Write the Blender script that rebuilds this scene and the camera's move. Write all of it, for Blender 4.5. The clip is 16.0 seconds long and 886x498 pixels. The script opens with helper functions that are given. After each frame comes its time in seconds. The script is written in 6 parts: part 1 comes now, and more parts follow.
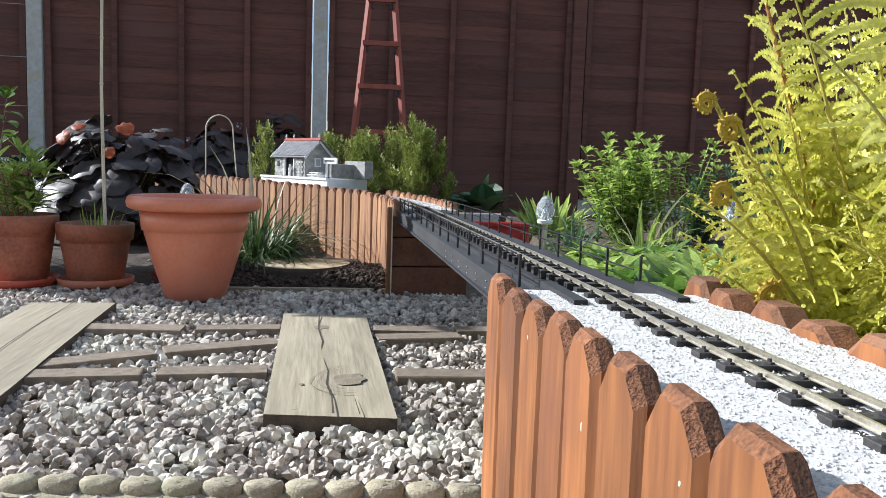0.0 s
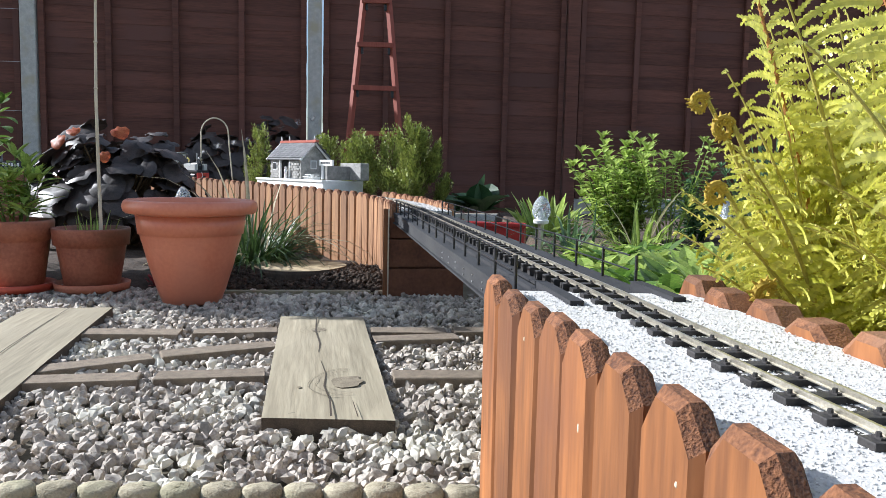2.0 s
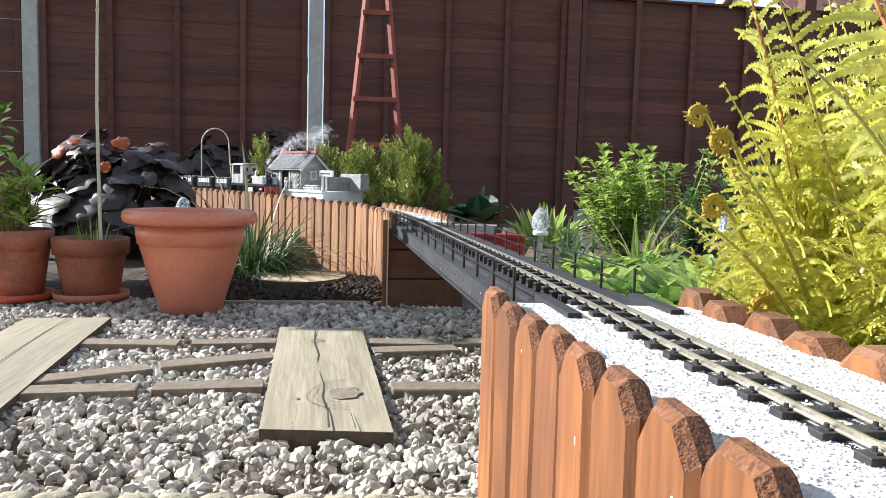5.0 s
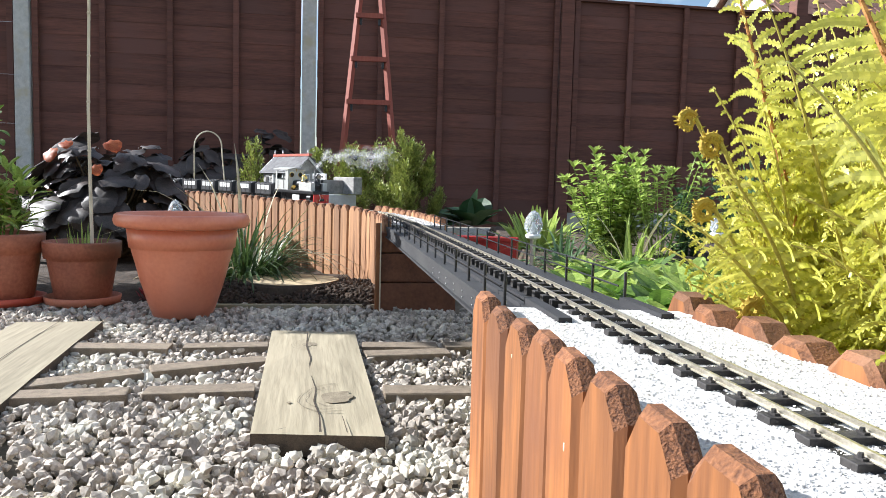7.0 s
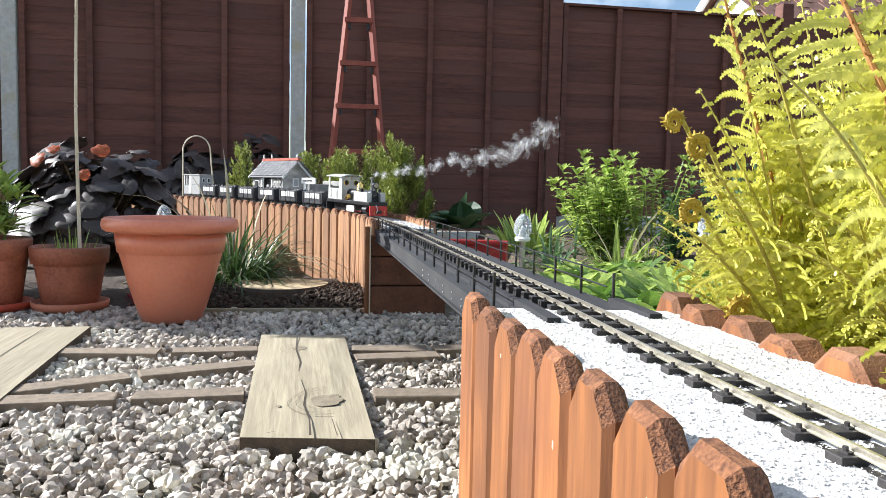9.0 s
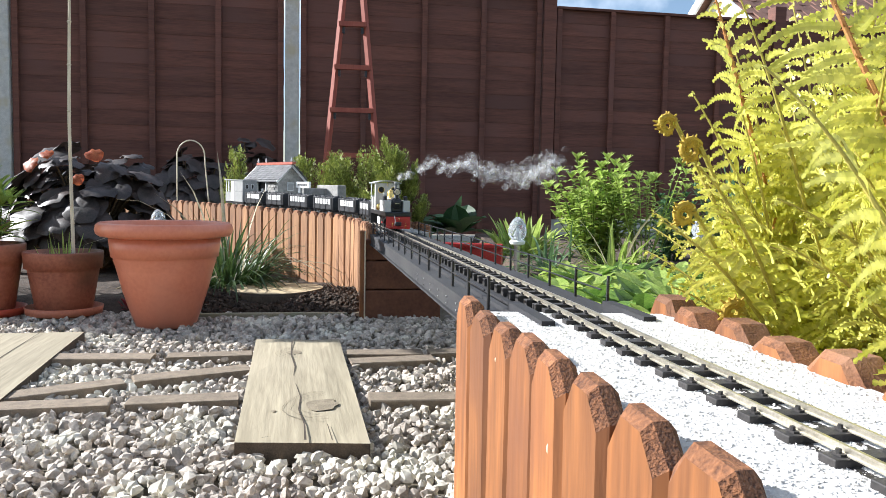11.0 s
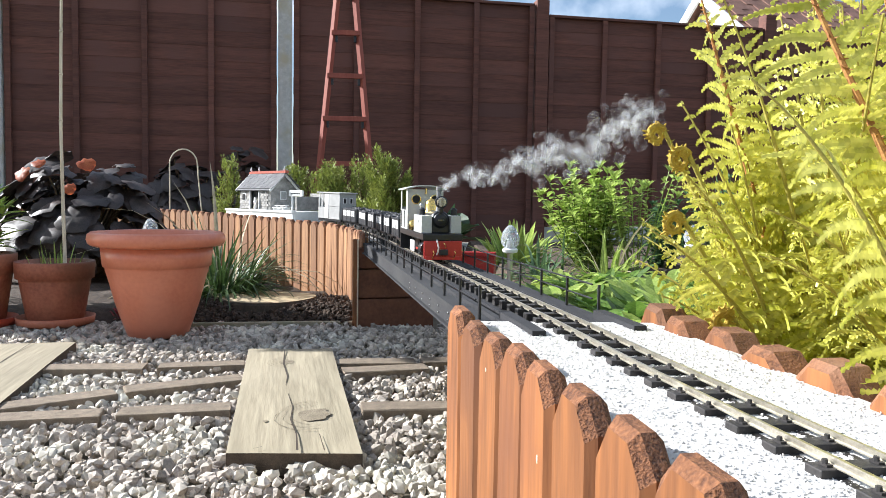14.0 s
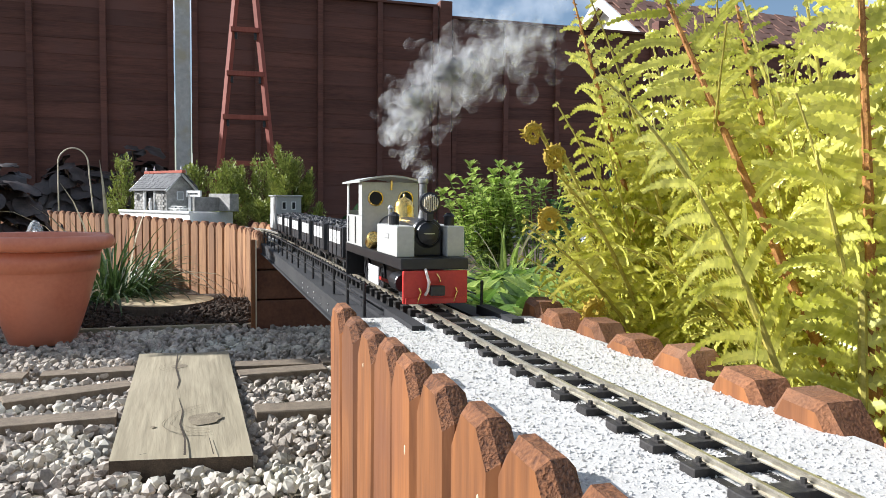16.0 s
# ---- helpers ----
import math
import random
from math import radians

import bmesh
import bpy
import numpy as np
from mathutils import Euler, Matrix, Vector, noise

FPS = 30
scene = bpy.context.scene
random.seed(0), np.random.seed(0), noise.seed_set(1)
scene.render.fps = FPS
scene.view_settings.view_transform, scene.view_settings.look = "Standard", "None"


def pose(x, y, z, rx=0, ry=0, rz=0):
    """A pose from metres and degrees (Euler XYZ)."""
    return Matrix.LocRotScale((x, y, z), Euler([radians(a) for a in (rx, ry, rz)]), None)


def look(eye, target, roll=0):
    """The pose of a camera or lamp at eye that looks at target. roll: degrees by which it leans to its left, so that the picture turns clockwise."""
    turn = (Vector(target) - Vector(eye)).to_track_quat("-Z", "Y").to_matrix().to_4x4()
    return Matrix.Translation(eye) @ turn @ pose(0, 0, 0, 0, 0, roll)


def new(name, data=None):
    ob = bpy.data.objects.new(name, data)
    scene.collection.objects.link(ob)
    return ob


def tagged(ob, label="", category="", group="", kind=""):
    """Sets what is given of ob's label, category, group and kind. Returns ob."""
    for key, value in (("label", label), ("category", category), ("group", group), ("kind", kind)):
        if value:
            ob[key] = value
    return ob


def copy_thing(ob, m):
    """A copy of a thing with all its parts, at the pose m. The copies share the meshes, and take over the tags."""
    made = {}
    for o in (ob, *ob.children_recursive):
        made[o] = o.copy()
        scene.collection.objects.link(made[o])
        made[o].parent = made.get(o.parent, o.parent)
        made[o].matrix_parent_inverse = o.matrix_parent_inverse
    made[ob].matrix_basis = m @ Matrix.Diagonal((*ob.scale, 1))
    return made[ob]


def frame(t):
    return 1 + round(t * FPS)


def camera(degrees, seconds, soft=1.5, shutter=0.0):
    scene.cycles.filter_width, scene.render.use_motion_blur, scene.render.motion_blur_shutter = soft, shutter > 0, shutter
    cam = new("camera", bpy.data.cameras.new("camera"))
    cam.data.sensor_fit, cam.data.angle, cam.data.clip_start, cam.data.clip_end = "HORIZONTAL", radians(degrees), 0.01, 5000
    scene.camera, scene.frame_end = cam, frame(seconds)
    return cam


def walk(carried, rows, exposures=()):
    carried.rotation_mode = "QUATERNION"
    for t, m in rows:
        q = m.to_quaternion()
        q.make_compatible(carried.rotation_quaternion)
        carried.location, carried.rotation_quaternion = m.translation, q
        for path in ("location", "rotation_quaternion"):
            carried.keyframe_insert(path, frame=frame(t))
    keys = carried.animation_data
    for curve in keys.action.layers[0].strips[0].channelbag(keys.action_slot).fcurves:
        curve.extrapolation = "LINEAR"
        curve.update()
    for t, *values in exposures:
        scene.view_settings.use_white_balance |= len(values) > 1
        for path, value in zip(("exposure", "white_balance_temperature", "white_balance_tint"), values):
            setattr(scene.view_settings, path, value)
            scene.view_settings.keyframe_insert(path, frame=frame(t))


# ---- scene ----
cam = camera(59.9, 16.0, soft=0.75)
PATH = [
    (0, (-0.012, 0.304, 0.376), (-0.014, 2.293, 0.172), 1.9),
    (0.5, (-0.011, 0.303, 0.376), (-0.014, 2.294, 0.177), 1.6),
    (1, (-0.011, 0.303, 0.377), (-0.01, 2.293, 0.176), 1.8),
    (1.5, (-0.011, 0.304, 0.378), (-0.004, 2.293, 0.174), 1.7),
    (2, (-0.011, 0.303, 0.378), (-0.005, 2.293, 0.175), 1.3),
    (2.5, (-0.012, 0.301, 0.379), (-0.008, 2.291, 0.18), 1.4),
    (3, (-0.012, 0.301, 0.378), (-0.01, 2.291, 0.186), 1.2),
    (3.5, (-0.011, 0.302, 0.38), (-0.009, 2.293, 0.193), 1.5),
    (4, (-0.011, 0.302, 0.379), (-0.009, 2.293, 0.196), 1.6),
    (6.5, (-0.006, 0.303, 0.379), (0.009, 2.296, 0.211), 1.4),
    (7, (-0.006, 0.303, 0.381), (0.015, 2.296, 0.213), 1.5),
    (7.5, (-0.007, 0.303, 0.38), (0.021, 2.296, 0.215), 1.3),
    (8, (-0.006, 0.302, 0.38), (0.028, 2.295, 0.219), 1.3),
    (8.5, (-0.004, 0.301, 0.378), (0.036, 2.294, 0.22), 1.0),
    (9, (-0.005, 0.301, 0.378), (0.042, 2.295, 0.222), 1.3),
    (11.5, (-0.004, 0.301, 0.379), (0.058, 2.295, 0.235), 1.0),
    (12, (-0.004, 0.301, 0.381), (0.06, 2.295, 0.24), 1.0),
    (12.5, (-0.003, 0.302, 0.383), (0.064, 2.296, 0.245), 1.1),
    (13, (-0.003, 0.302, 0.382), (0.064, 2.296, 0.249), 0.8),
    (13.5, (-0.004, 0.3, 0.381), (0.066, 2.295, 0.251), 0.9),
    (14, (-0.001, 0.3, 0.381), (0.074, 2.295, 0.254), 0.9),
    (14.5, (0.008, 0.3, 0.381), (0.104, 2.294, 0.257), 0.6),
    (15, (0.016, 0.299, 0.381), (0.196, 2.287, 0.258), 0.4),
    (15.5, (0.021, 0.294, 0.379), (0.273, 2.274, 0.255), 0.4),
    (16, (0.027, 0.288, 0.379), (0.334, 2.26, 0.255), 0.6),
]
EXPO = [(0, 0.85, 5780, 10), (3, 0.88, 5780, 10), (4, 1.0, 5880, 10), (6.5, 1.2, 6020, 10), (9, 1.22, 6020, 10), (12.5, 1.22, 6020, 10), (14.5, 1.08, 6020, 10), (15, 0.88, 6050, 10), (16, 0.8, 6050, 10)]
walk(cam, [(t, look(eye, target, roll)) for t, eye, target, roll in PATH], EXPO)

# ---- light ----
SUN = Vector((-0.83, 0.25, 0.50)).normalized()
world = bpy.data.worlds.new("sky")
scene.world = world
world.use_nodes = True
wn, wl = world.node_tree.nodes, world.node_tree.links
sky = wn.new("ShaderNodeTexSky")
sky.sky_type, sky.sun_disc = "NISHITA", False
sky.sun_elevation, sky.sun_rotation = math.asin(SUN.z), math.atan2(SUN.x, SUN.y)
wcoord, wnoise, wramp, wmix = wn.new("ShaderNodeTexCoord"), wn.new("ShaderNodeTexNoise"), wn.new("ShaderNodeValToRGB"), wn.new("ShaderNodeMix")
wnoise.inputs["Scale"].default_value, wnoise.inputs["Detail"].default_value = 5.0, 8
wramp.color_ramp.elements[0].position, wramp.color_ramp.elements[1].position = 0.48, 0.66
wmix.data_type = "RGBA"
wmix.inputs[7].default_value = (9.0, 9.4, 10.0, 1)
wl.new(wcoord.outputs["Generated"], wnoise.inputs["Vector"])
wl.new(wnoise.outputs["Fac"], wramp.inputs["Fac"])
wl.new(wramp.outputs["Color"], wmix.inputs[0])
wl.new(sky.outputs["Color"], wmix.inputs[6])
wl.new(wmix.outputs[2], wn["Background"].inputs["Color"])
wn["Background"].inputs["Strength"].default_value = 0.07
sun = new("sun", bpy.data.lights.new("sun", "SUN"))
sun.data.energy, sun.data.angle, sun.data.color = 5.0, radians(0.6), (1.0, 0.965, 0.91)
sun.matrix_world = look(SUN * 20, (0, 0, 0))


# ---- materials ----
def mat(name, a, b, scale=20.0, stretch=(1, 1, 1), rough=0.7, bump=0.2, fine=8.0, metal=0.0, vary=0.0, island=False, leaf=0.0, stain=None, coat=0.0, lo=0.35, hi=0.65, turn=0.0):
    """Two-scale noise colour between a and b, fine relief, and a change of tone from piece to piece."""
    m = bpy.data.materials.new(name)
    m.use_nodes = True
    n, l = m.node_tree.nodes, m.node_tree.links
    p = n["Principled BSDF"]
    tc, mp, rnd = n.new("ShaderNodeTexCoord"), n.new("ShaderNodeMapping"), n.new("ShaderNodeObjectInfo")
    add = n.new("ShaderNodeVectorMath")
    add.operation = "MULTIPLY_ADD"
    add.inputs[1].default_value = (7.3, 3.1, 5.7)
    l.new(rnd.outputs["Random"], add.inputs[0])
    l.new(tc.outputs["Object"], add.inputs[2])
    l.new(add.outputs[0], mp.inputs["Vector"])
    mp.vector_type = "TEXTURE"
    mp.inputs["Scale"].default_value = [1 / k for k in stretch]
    mp.inputs["Rotation"].default_value = (0, 0, radians(turn))
    n1, n2, ramp = n.new("ShaderNodeTexNoise"), n.new("ShaderNodeTexNoise"), n.new("ShaderNodeValToRGB")
    n1.inputs["Scale"].default_value, n1.inputs["Detail"].default_value = scale, 6
    n2.inputs["Scale"].default_value, n2.inputs["Detail"].default_value = scale * fine, 4
    l.new(mp.outputs[0], n1.inputs["Vector"])
    l.new(mp.outputs[0], n2.inputs["Vector"])
    mid = n.new("ShaderNodeMath")
    mid.operation = "MULTIPLY_ADD"
    mid.inputs[1].default_value = 0.45
    l.new(n2.outputs["Fac"], mid.inputs[0])
    half = n.new("ShaderNodeMath")
    half.operation = "MULTIPLY"
    half.inputs[1].default_value = 0.55
    l.new(n1.outputs["Fac"], half.inputs[0])
    l.new(half.outputs[0], mid.inputs[2])
    ramp.color_ramp.elements[0].position, ramp.color_ramp.elements[1].position = lo, hi
    ramp.color_ramp.elements[0].color, ramp.color_ramp.elements[1].color = (*a, 1), (*b, 1)
    l.new(mid.outputs[0], ramp.inputs["Fac"])
    colour = ramp.outputs["Color"]
    if stain:
        n3, r3, mx = n.new("ShaderNodeTexNoise"), n.new("ShaderNodeValToRGB"), n.new("ShaderNodeMix")
        n3.inputs["Scale"].default_value, n3.inputs["Detail"].default_value = scale * 0.23, 5
        l.new(add.outputs[0], n3.inputs["Vector"])
        r3.color_ramp.elements[0].position, r3.color_ramp.elements[1].position = 0.5, 0.68
        l.new(n3.outputs["Fac"], r3.inputs["Fac"])
        mx.data_type = "RGBA"
        mx.inputs[7].default_value = (*stain, 1)
        l.new(r3.outputs["Color"], mx.inputs[0])
        l.new(colour, mx.inputs[6])
        colour = mx.outputs[2]
    if vary:
        hsv, rng = n.new("ShaderNodeHueSaturation"), n.new("ShaderNodeMapRange")
        rng.inputs["To Min"].default_value, rng.inputs["To Max"].default_value = 1 - vary, 1 + vary
        if island:
            geo = n.new("ShaderNodeNewGeometry")
            l.new(geo.outputs["Random Per Island"], rng.inputs["Value"])
        else:
            l.new(rnd.outputs["Random"], rng.inputs["Value"])
        l.new(rng.outputs[0], hsv.inputs["Value"])
        l.new(colour, hsv.inputs["Color"])
        colour = hsv.outputs["Color"]
    l.new(colour, p.inputs["Base Color"])
    p.inputs["Roughness"].default_value, p.inputs["Metallic"].default_value = rough, metal
    p.inputs["Coat Weight"].default_value = coat
    if bump:
        bp = n.new("ShaderNodeBump")
        bp.inputs["Strength"].default_value, bp.inputs["Distance"].default_value = bump, 0.004
        l.new(mid.outputs[0], bp.inputs["Height"])
        l.new(bp.outputs[0], p.inputs["Normal"])
    if leaf:
        tr, ms = n.new("ShaderNodeBsdfTranslucent"), n.new("ShaderNodeMixShader")
        l.new(colour, tr.inputs["Color"])
        ms.inputs[0].default_value = leaf
        l.new(p.outputs[0], ms.inputs[1])
        l.new(tr.outputs[0], ms.inputs[2])
        l.new(ms.outputs[0], n["Material Output"].inputs["Surface"])
    return m


STONE = mat("crushed_limestone", (0.285, 0.24, 0.193), (0.56, 0.494, 0.413), 30, rough=0.85, vary=0.36, island=True, bump=0.3, stain=(0.62, 0.58, 0.48))
GRIT = mat("white_grit", (0.47, 0.455, 0.43), (0.66, 0.64, 0.605), 120, rough=0.9, vary=0.16, island=True, bump=0.25)
PICKET = mat("stained_picket_wood", (0.12, 0.042, 0.013), (0.33, 0.124, 0.034), 26, (1, 1, 0.09), 0.65, 0.4, 4, vary=0.2, stain=(0.18, 0.066, 0.025))
ENDGRAIN = mat("shaded_sawn_end_grain", (0.06, 0.022, 0.01), (0.24, 0.1, 0.042), 330, rough=0.95, bump=1.0, fine=2, vary=0.15)
TOPWOOD = mat("worn_picket_top", (0.09, 0.034, 0.015), (0.28, 0.115, 0.045), 150, rough=0.9, bump=0.7, fine=3, vary=0.2)
# paler weathered copy of PICKET, sunlight on the far rows put into its colour
PALEPICKET = mat("sunlit_picket_wood", (0.17, 0.08, 0.036), (0.40, 0.205, 0.09), 24, (1, 1, 0.08), 0.75, 0.4, 4, vary=0.2, stain=(0.24, 0.11, 0.05))
LOGTOP = mat("weathered_log_top", (0.09, 0.036, 0.016), (0.27, 0.115, 0.05), 60, rough=0.9, bump=0.6, vary=0.3, stain=(0.2, 0.1, 0.055))
FENCE = mat("dark_fence_wood", (0.085, 0.031, 0.02), (0.17, 0.065, 0.042), 9, (0.25, 1, 3), 0.8, 0.3, 6, vary=0.18, stain=(0.13, 0.055, 0.04))
ABUT = mat("dark_sleeper_wood", (0.10, 0.036, 0.018), (0.19, 0.075, 0.035), 22, (0.2, 1, 1), 0.8, 0.4, 5, vary=0.15)
CONCRETE = mat("concrete", (0.42, 0.41, 0.37), (0.6, 0.58, 0.53), 35, rough=0.9, bump=0.3, stain=(0.47, 0.42, 0.3))
EDGING = mat("weathered_edging_concrete", (0.24, 0.205, 0.13), (0.44, 0.385, 0.27), 45, rough=0.95, bump=0.7, vary=0.12, stain=(0.3, 0.28, 0.17))
PLASTIC = mat("terracotta_plastic", (0.6, 0.185, 0.1), (0.68, 0.235, 0.13), 12, rough=0.34, bump=0.03, stain=(0.57, 0.21, 0.13))
CLAY = mat("old_clay", (0.23, 0.066, 0.036), (0.4, 0.14, 0.077), 14, rough=0.6, bump=0.2, stain=(0.15, 0.085, 0.05))
SAUCER = mat("terracotta_saucer", (0.45, 0.14, 0.07), (0.55, 0.2, 0.11), 14, rough=0.6, bump=0.1)
REDSAUCER = mat("red_plastic_saucer", (0.42, 0.06, 0.03), (0.5, 0.09, 0.045), 14, rough=0.45, bump=0.05)
PLANK = mat("weathered_plank_wood", (0.20, 0.165, 0.105), (0.38, 0.325, 0.22), 15, (1.6, 0.1, 1), 0.85, 0.45, 6, vary=0.08, stain=(0.33, 0.28, 0.19), lo=0.3, hi=0.62, turn=9.6)
CRACK = mat("crack_shadow_wood", (0.035, 0.025, 0.018), (0.07, 0.05, 0.03), 40, rough=0.95, bump=0.1)
PLANKEND = mat("shaded_plank_end", (0.05, 0.036, 0.024), (0.12, 0.088, 0.058), 60, rough=0.95, bump=0.5)
KNOT = mat("wood_knot", (0.13, 0.102, 0.064), (0.28, 0.232, 0.155), 60, rough=0.9, bump=0.3)
BRICK = mat("brown_paver", (0.15, 0.115, 0.08), (0.28, 0.22, 0.155), 60, rough=0.95, bump=0.7, vary=0.1)
SOIL = mat("dark_soil", (0.028, 0.019, 0.013), (0.095, 0.066, 0.045), 55, rough=1.0, bump=1.0, vary=0.4, island=True)
GROUND = mat("earth", (0.10, 0.085, 0.06), (0.2, 0.17, 0.12), 12, rough=1.0, bump=0.6)
BARK = mat("stump_bark", (0.03, 0.024, 0.018), (0.085, 0.066, 0.045), 40, (1, 1, 0.2), 0.95, 0.8)
CUTWOOD = mat("cut_log_face", (0.4, 0.3, 0.16), (0.56, 0.45, 0.27), 25, rough=0.85, bump=0.2, stain=(0.36, 0.28, 0.17))
BLACKWOOD = mat("black_painted_wood", (0.014, 0.014, 0.016), (0.026, 0.026, 0.029), 30, (1, 0.15, 1), 0.8, 0.25, vary=0.1, stain=(0.03, 0.03, 0.03))
IRON = mat("black_metal", (0.012, 0.012, 0.014), (0.03, 0.03, 0.032), 40, rough=0.4, bump=0.05)
SLEEPER = mat("dark_plastic_sleeper", (0.016, 0.014, 0.013), (0.038, 0.034, 0.032), 60, rough=0.6, bump=0.15, vary=0.15)
RAIL = mat("nickel_rail", (0.55, 0.5, 0.4), (0.8, 0.75, 0.63), 60, rough=0.3, bump=0.04, metal=0.85)
LADDER = mat("red_brown_timber", (0.24, 0.055, 0.035), (0.34, 0.09, 0.055), 18, (1, 1, 0.1), 0.7, 0.2)
CANE = mat("bamboo", (0.5, 0.42, 0.28), (0.72, 0.64, 0.48), 20, (1, 1, 0.2), 0.6, 0.2)
FERN = mat("fern_leaf", (0.42, 0.43, 0.035), (0.85, 0.8, 0.2), 12, rough=0.36, bump=0, vary=0.2, island=True, leaf=0.32)
FERNSTEM = mat("fern_stalk", (0.26, 0.1, 0.025), (0.48, 0.24, 0.06), 90, rough=0.8, bump=0.3)
FERNRIB = mat("green_frond_rib", (0.3, 0.26, 0.04), (0.5, 0.42, 0.09), 60, rough=0.7, bump=0.2)
FIDDLE = mat("fiddlehead", (0.42, 0.26, 0.03), (0.55, 0.42, 0.06), 60, rough=0.8, bump=0.3, leaf=0.2)
GREEN = mat("green_leaf", (0.08, 0.17, 0.025), (0.22, 0.34, 0.06), 25, rough=0.5, bump=0, vary=0.35, island=True, leaf=0.35)
LIME = mat("pale_green_leaf", (0.25, 0.36, 0.06), (0.5, 0.6, 0.16), 25, rough=0.42, bump=0, vary=0.35, island=True, leaf=0.42)
DEEP = mat("deep_green_leaf", (0.025, 0.075, 0.025), (0.07, 0.14, 0.05), 25, rough=0.5, bump=0, vary=0.35, island=True, leaf=0.25)
BLUEGREEN = mat("strap_leaf", (0.07, 0.14, 0.06), (0.17, 0.26, 0.12), 25, rough=0.4, bump=0, vary=0.35, island=True, leaf=0.25)
STRAPDARK = mat("dark_strap_leaf", (0.03, 0.065, 0.02), (0.09, 0.14, 0.04), 25, rough=0.4, bump=0, vary=0.4, island=True, leaf=0.25)
STRAW = mat("dry_strap_leaf", (0.42, 0.35, 0.2), (0.62, 0.55, 0.38), 25, rough=0.6, bump=0, vary=0.2, island=True, leaf=0.2)
CONIFER = mat("conifer_leaf", (0.12, 0.175, 0.03), (0.42, 0.44, 0.10), 40, rough=0.6, bump=0, vary=0.4, island=True, leaf=0.25)
PURPLE = mat("dark_purple_leaf", (0.026, 0.023, 0.02), (0.08, 0.056, 0.048), 22, rough=0.5, bump=0.15, vary=0.35, island=True, leaf=0.06)
REDLEAF = mat("orange_red_leaf", (0.4, 0.06, 0.02), (0.6, 0.17, 0.05), 30, rough=0.5, bump=0, leaf=0.4)
CRIMSON = mat("crimson_leaf", (0.2, 0.015, 0.02), (0.36, 0.04, 0.045), 30, rough=0.5, bump=0, vary=0.3, island=True, leaf=0.3)
TWIG = mat("twig", (0.1, 0.06, 0.03), (0.2, 0.14, 0.08), 40, rough=0.9, bump=0.2)
GREYPAINT = mat("grey_enamel", (0.42, 0.42, 0.4), (0.5, 0.5, 0.47), 30, rough=0.42, bump=0.03)
# chimney grey, darkened because the shade on it is put into the colour
CHIMNEY = mat("shaded_grey_metal", (0.16, 0.16, 0.16), (0.26, 0.26, 0.255), 40, rough=0.5, bump=0.05)
BLACKPAINT = mat("black_enamel", (0.01, 0.01, 0.012), (0.02, 0.02, 0.022), 30, rough=0.38, bump=0.03)
REDPAINT = mat("red_enamel", (0.42, 0.022, 0.018), (0.52, 0.04, 0.03), 30, rough=0.4, bump=0.03)
WHITEPAINT = mat("white_enamel", (0.74, 0.74, 0.72), (0.82, 0.82, 0.8), 30, rough=0.5, bump=0.03)
BRASS = mat("brass", (0.75, 0.5, 0.14), (0.85, 0.62, 0.22), 30, rough=0.25, bump=0.03, metal=1.0)
STEEL = mat("steel", (0.4, 0.4, 0.4), (0.55, 0.55, 0.55), 30, rough=0.3, bump=0.03, metal=1.0)
COAL = mat("coal", (0.008, 0.008, 0.009), (0.03, 0.03, 0.032), 60, rough=0.5, bump=0.5, vary=0.4, island=True)
WAGON = mat("black_wagon_paint", (0.016, 0.017, 0.02), (0.034, 0.035, 0.04), 40, rough=0.5, bump=0.1)
VANGREY = mat("grey_van_paint", (0.3, 0.3, 0.29), (0.38, 0.38, 0.37), 40, rough=0.55, bump=0.1)
RUBBLE = mat("model_stone", (0.2, 0.195, 0.18), (0.46, 0.44, 0.41), 55, rough=0.9, bump=0.5, vary=0.25)
PLATFORM = mat("painted_platform", (0.62, 0.62, 0.6), (0.76, 0.76, 0.74), 30, rough=0.8, bump=0.2, stain=(0.55, 0.54, 0.5))
SLATE = mat("slate", (0.06, 0.062, 0.066), (0.14, 0.14, 0.145), 70, rough=0.7, bump=0.3, vary=0.25)
RIDGE = mat("red_ridge_tile", (0.4, 0.09, 0.06), (0.5, 0.15, 0.1), 60, rough=0.8, bump=0.2)
DARKHOLE = mat("dark_interior", (0.012, 0.012, 0.012), (0.02, 0.02, 0.02), 40, rough=0.9, bump=0)
RENDERWALL = mat("white_render", (0.72, 0.72, 0.7), (0.8, 0.8, 0.78), 3, rough=0.9, bump=0.1)
ROOFTILE = mat("brown_roof_tile", (0.16, 0.08, 0.055), (0.27, 0.14, 0.1), 6, rough=0.85, bump=0.2, vary=0.2)
LINEN = mat("hose_rubber", (0.6, 0.5, 0.46), (0.75, 0.7, 0.66), 60, rough=0.6, bump=0.1)


def glass(name, tint, rough):
    m = bpy.data.materials.new(name)
    m.use_nodes = True
    p = m.node_tree.nodes["Principled BSDF"]
    p.inputs["Base Color"].default_value = (*tint, 1)
    p.inputs["Transmission Weight"].default_value, p.inputs["Roughness"].default_value, p.inputs["IOR"].default_value = 0.75, rough, 1.45
    return m


CRYSTAL = glass("faceted_clear_plastic", (0.9, 0.93, 0.95), 0.12)
LENS = glass("lamp_glass", (0.85, 0.83, 0.75), 0.1)


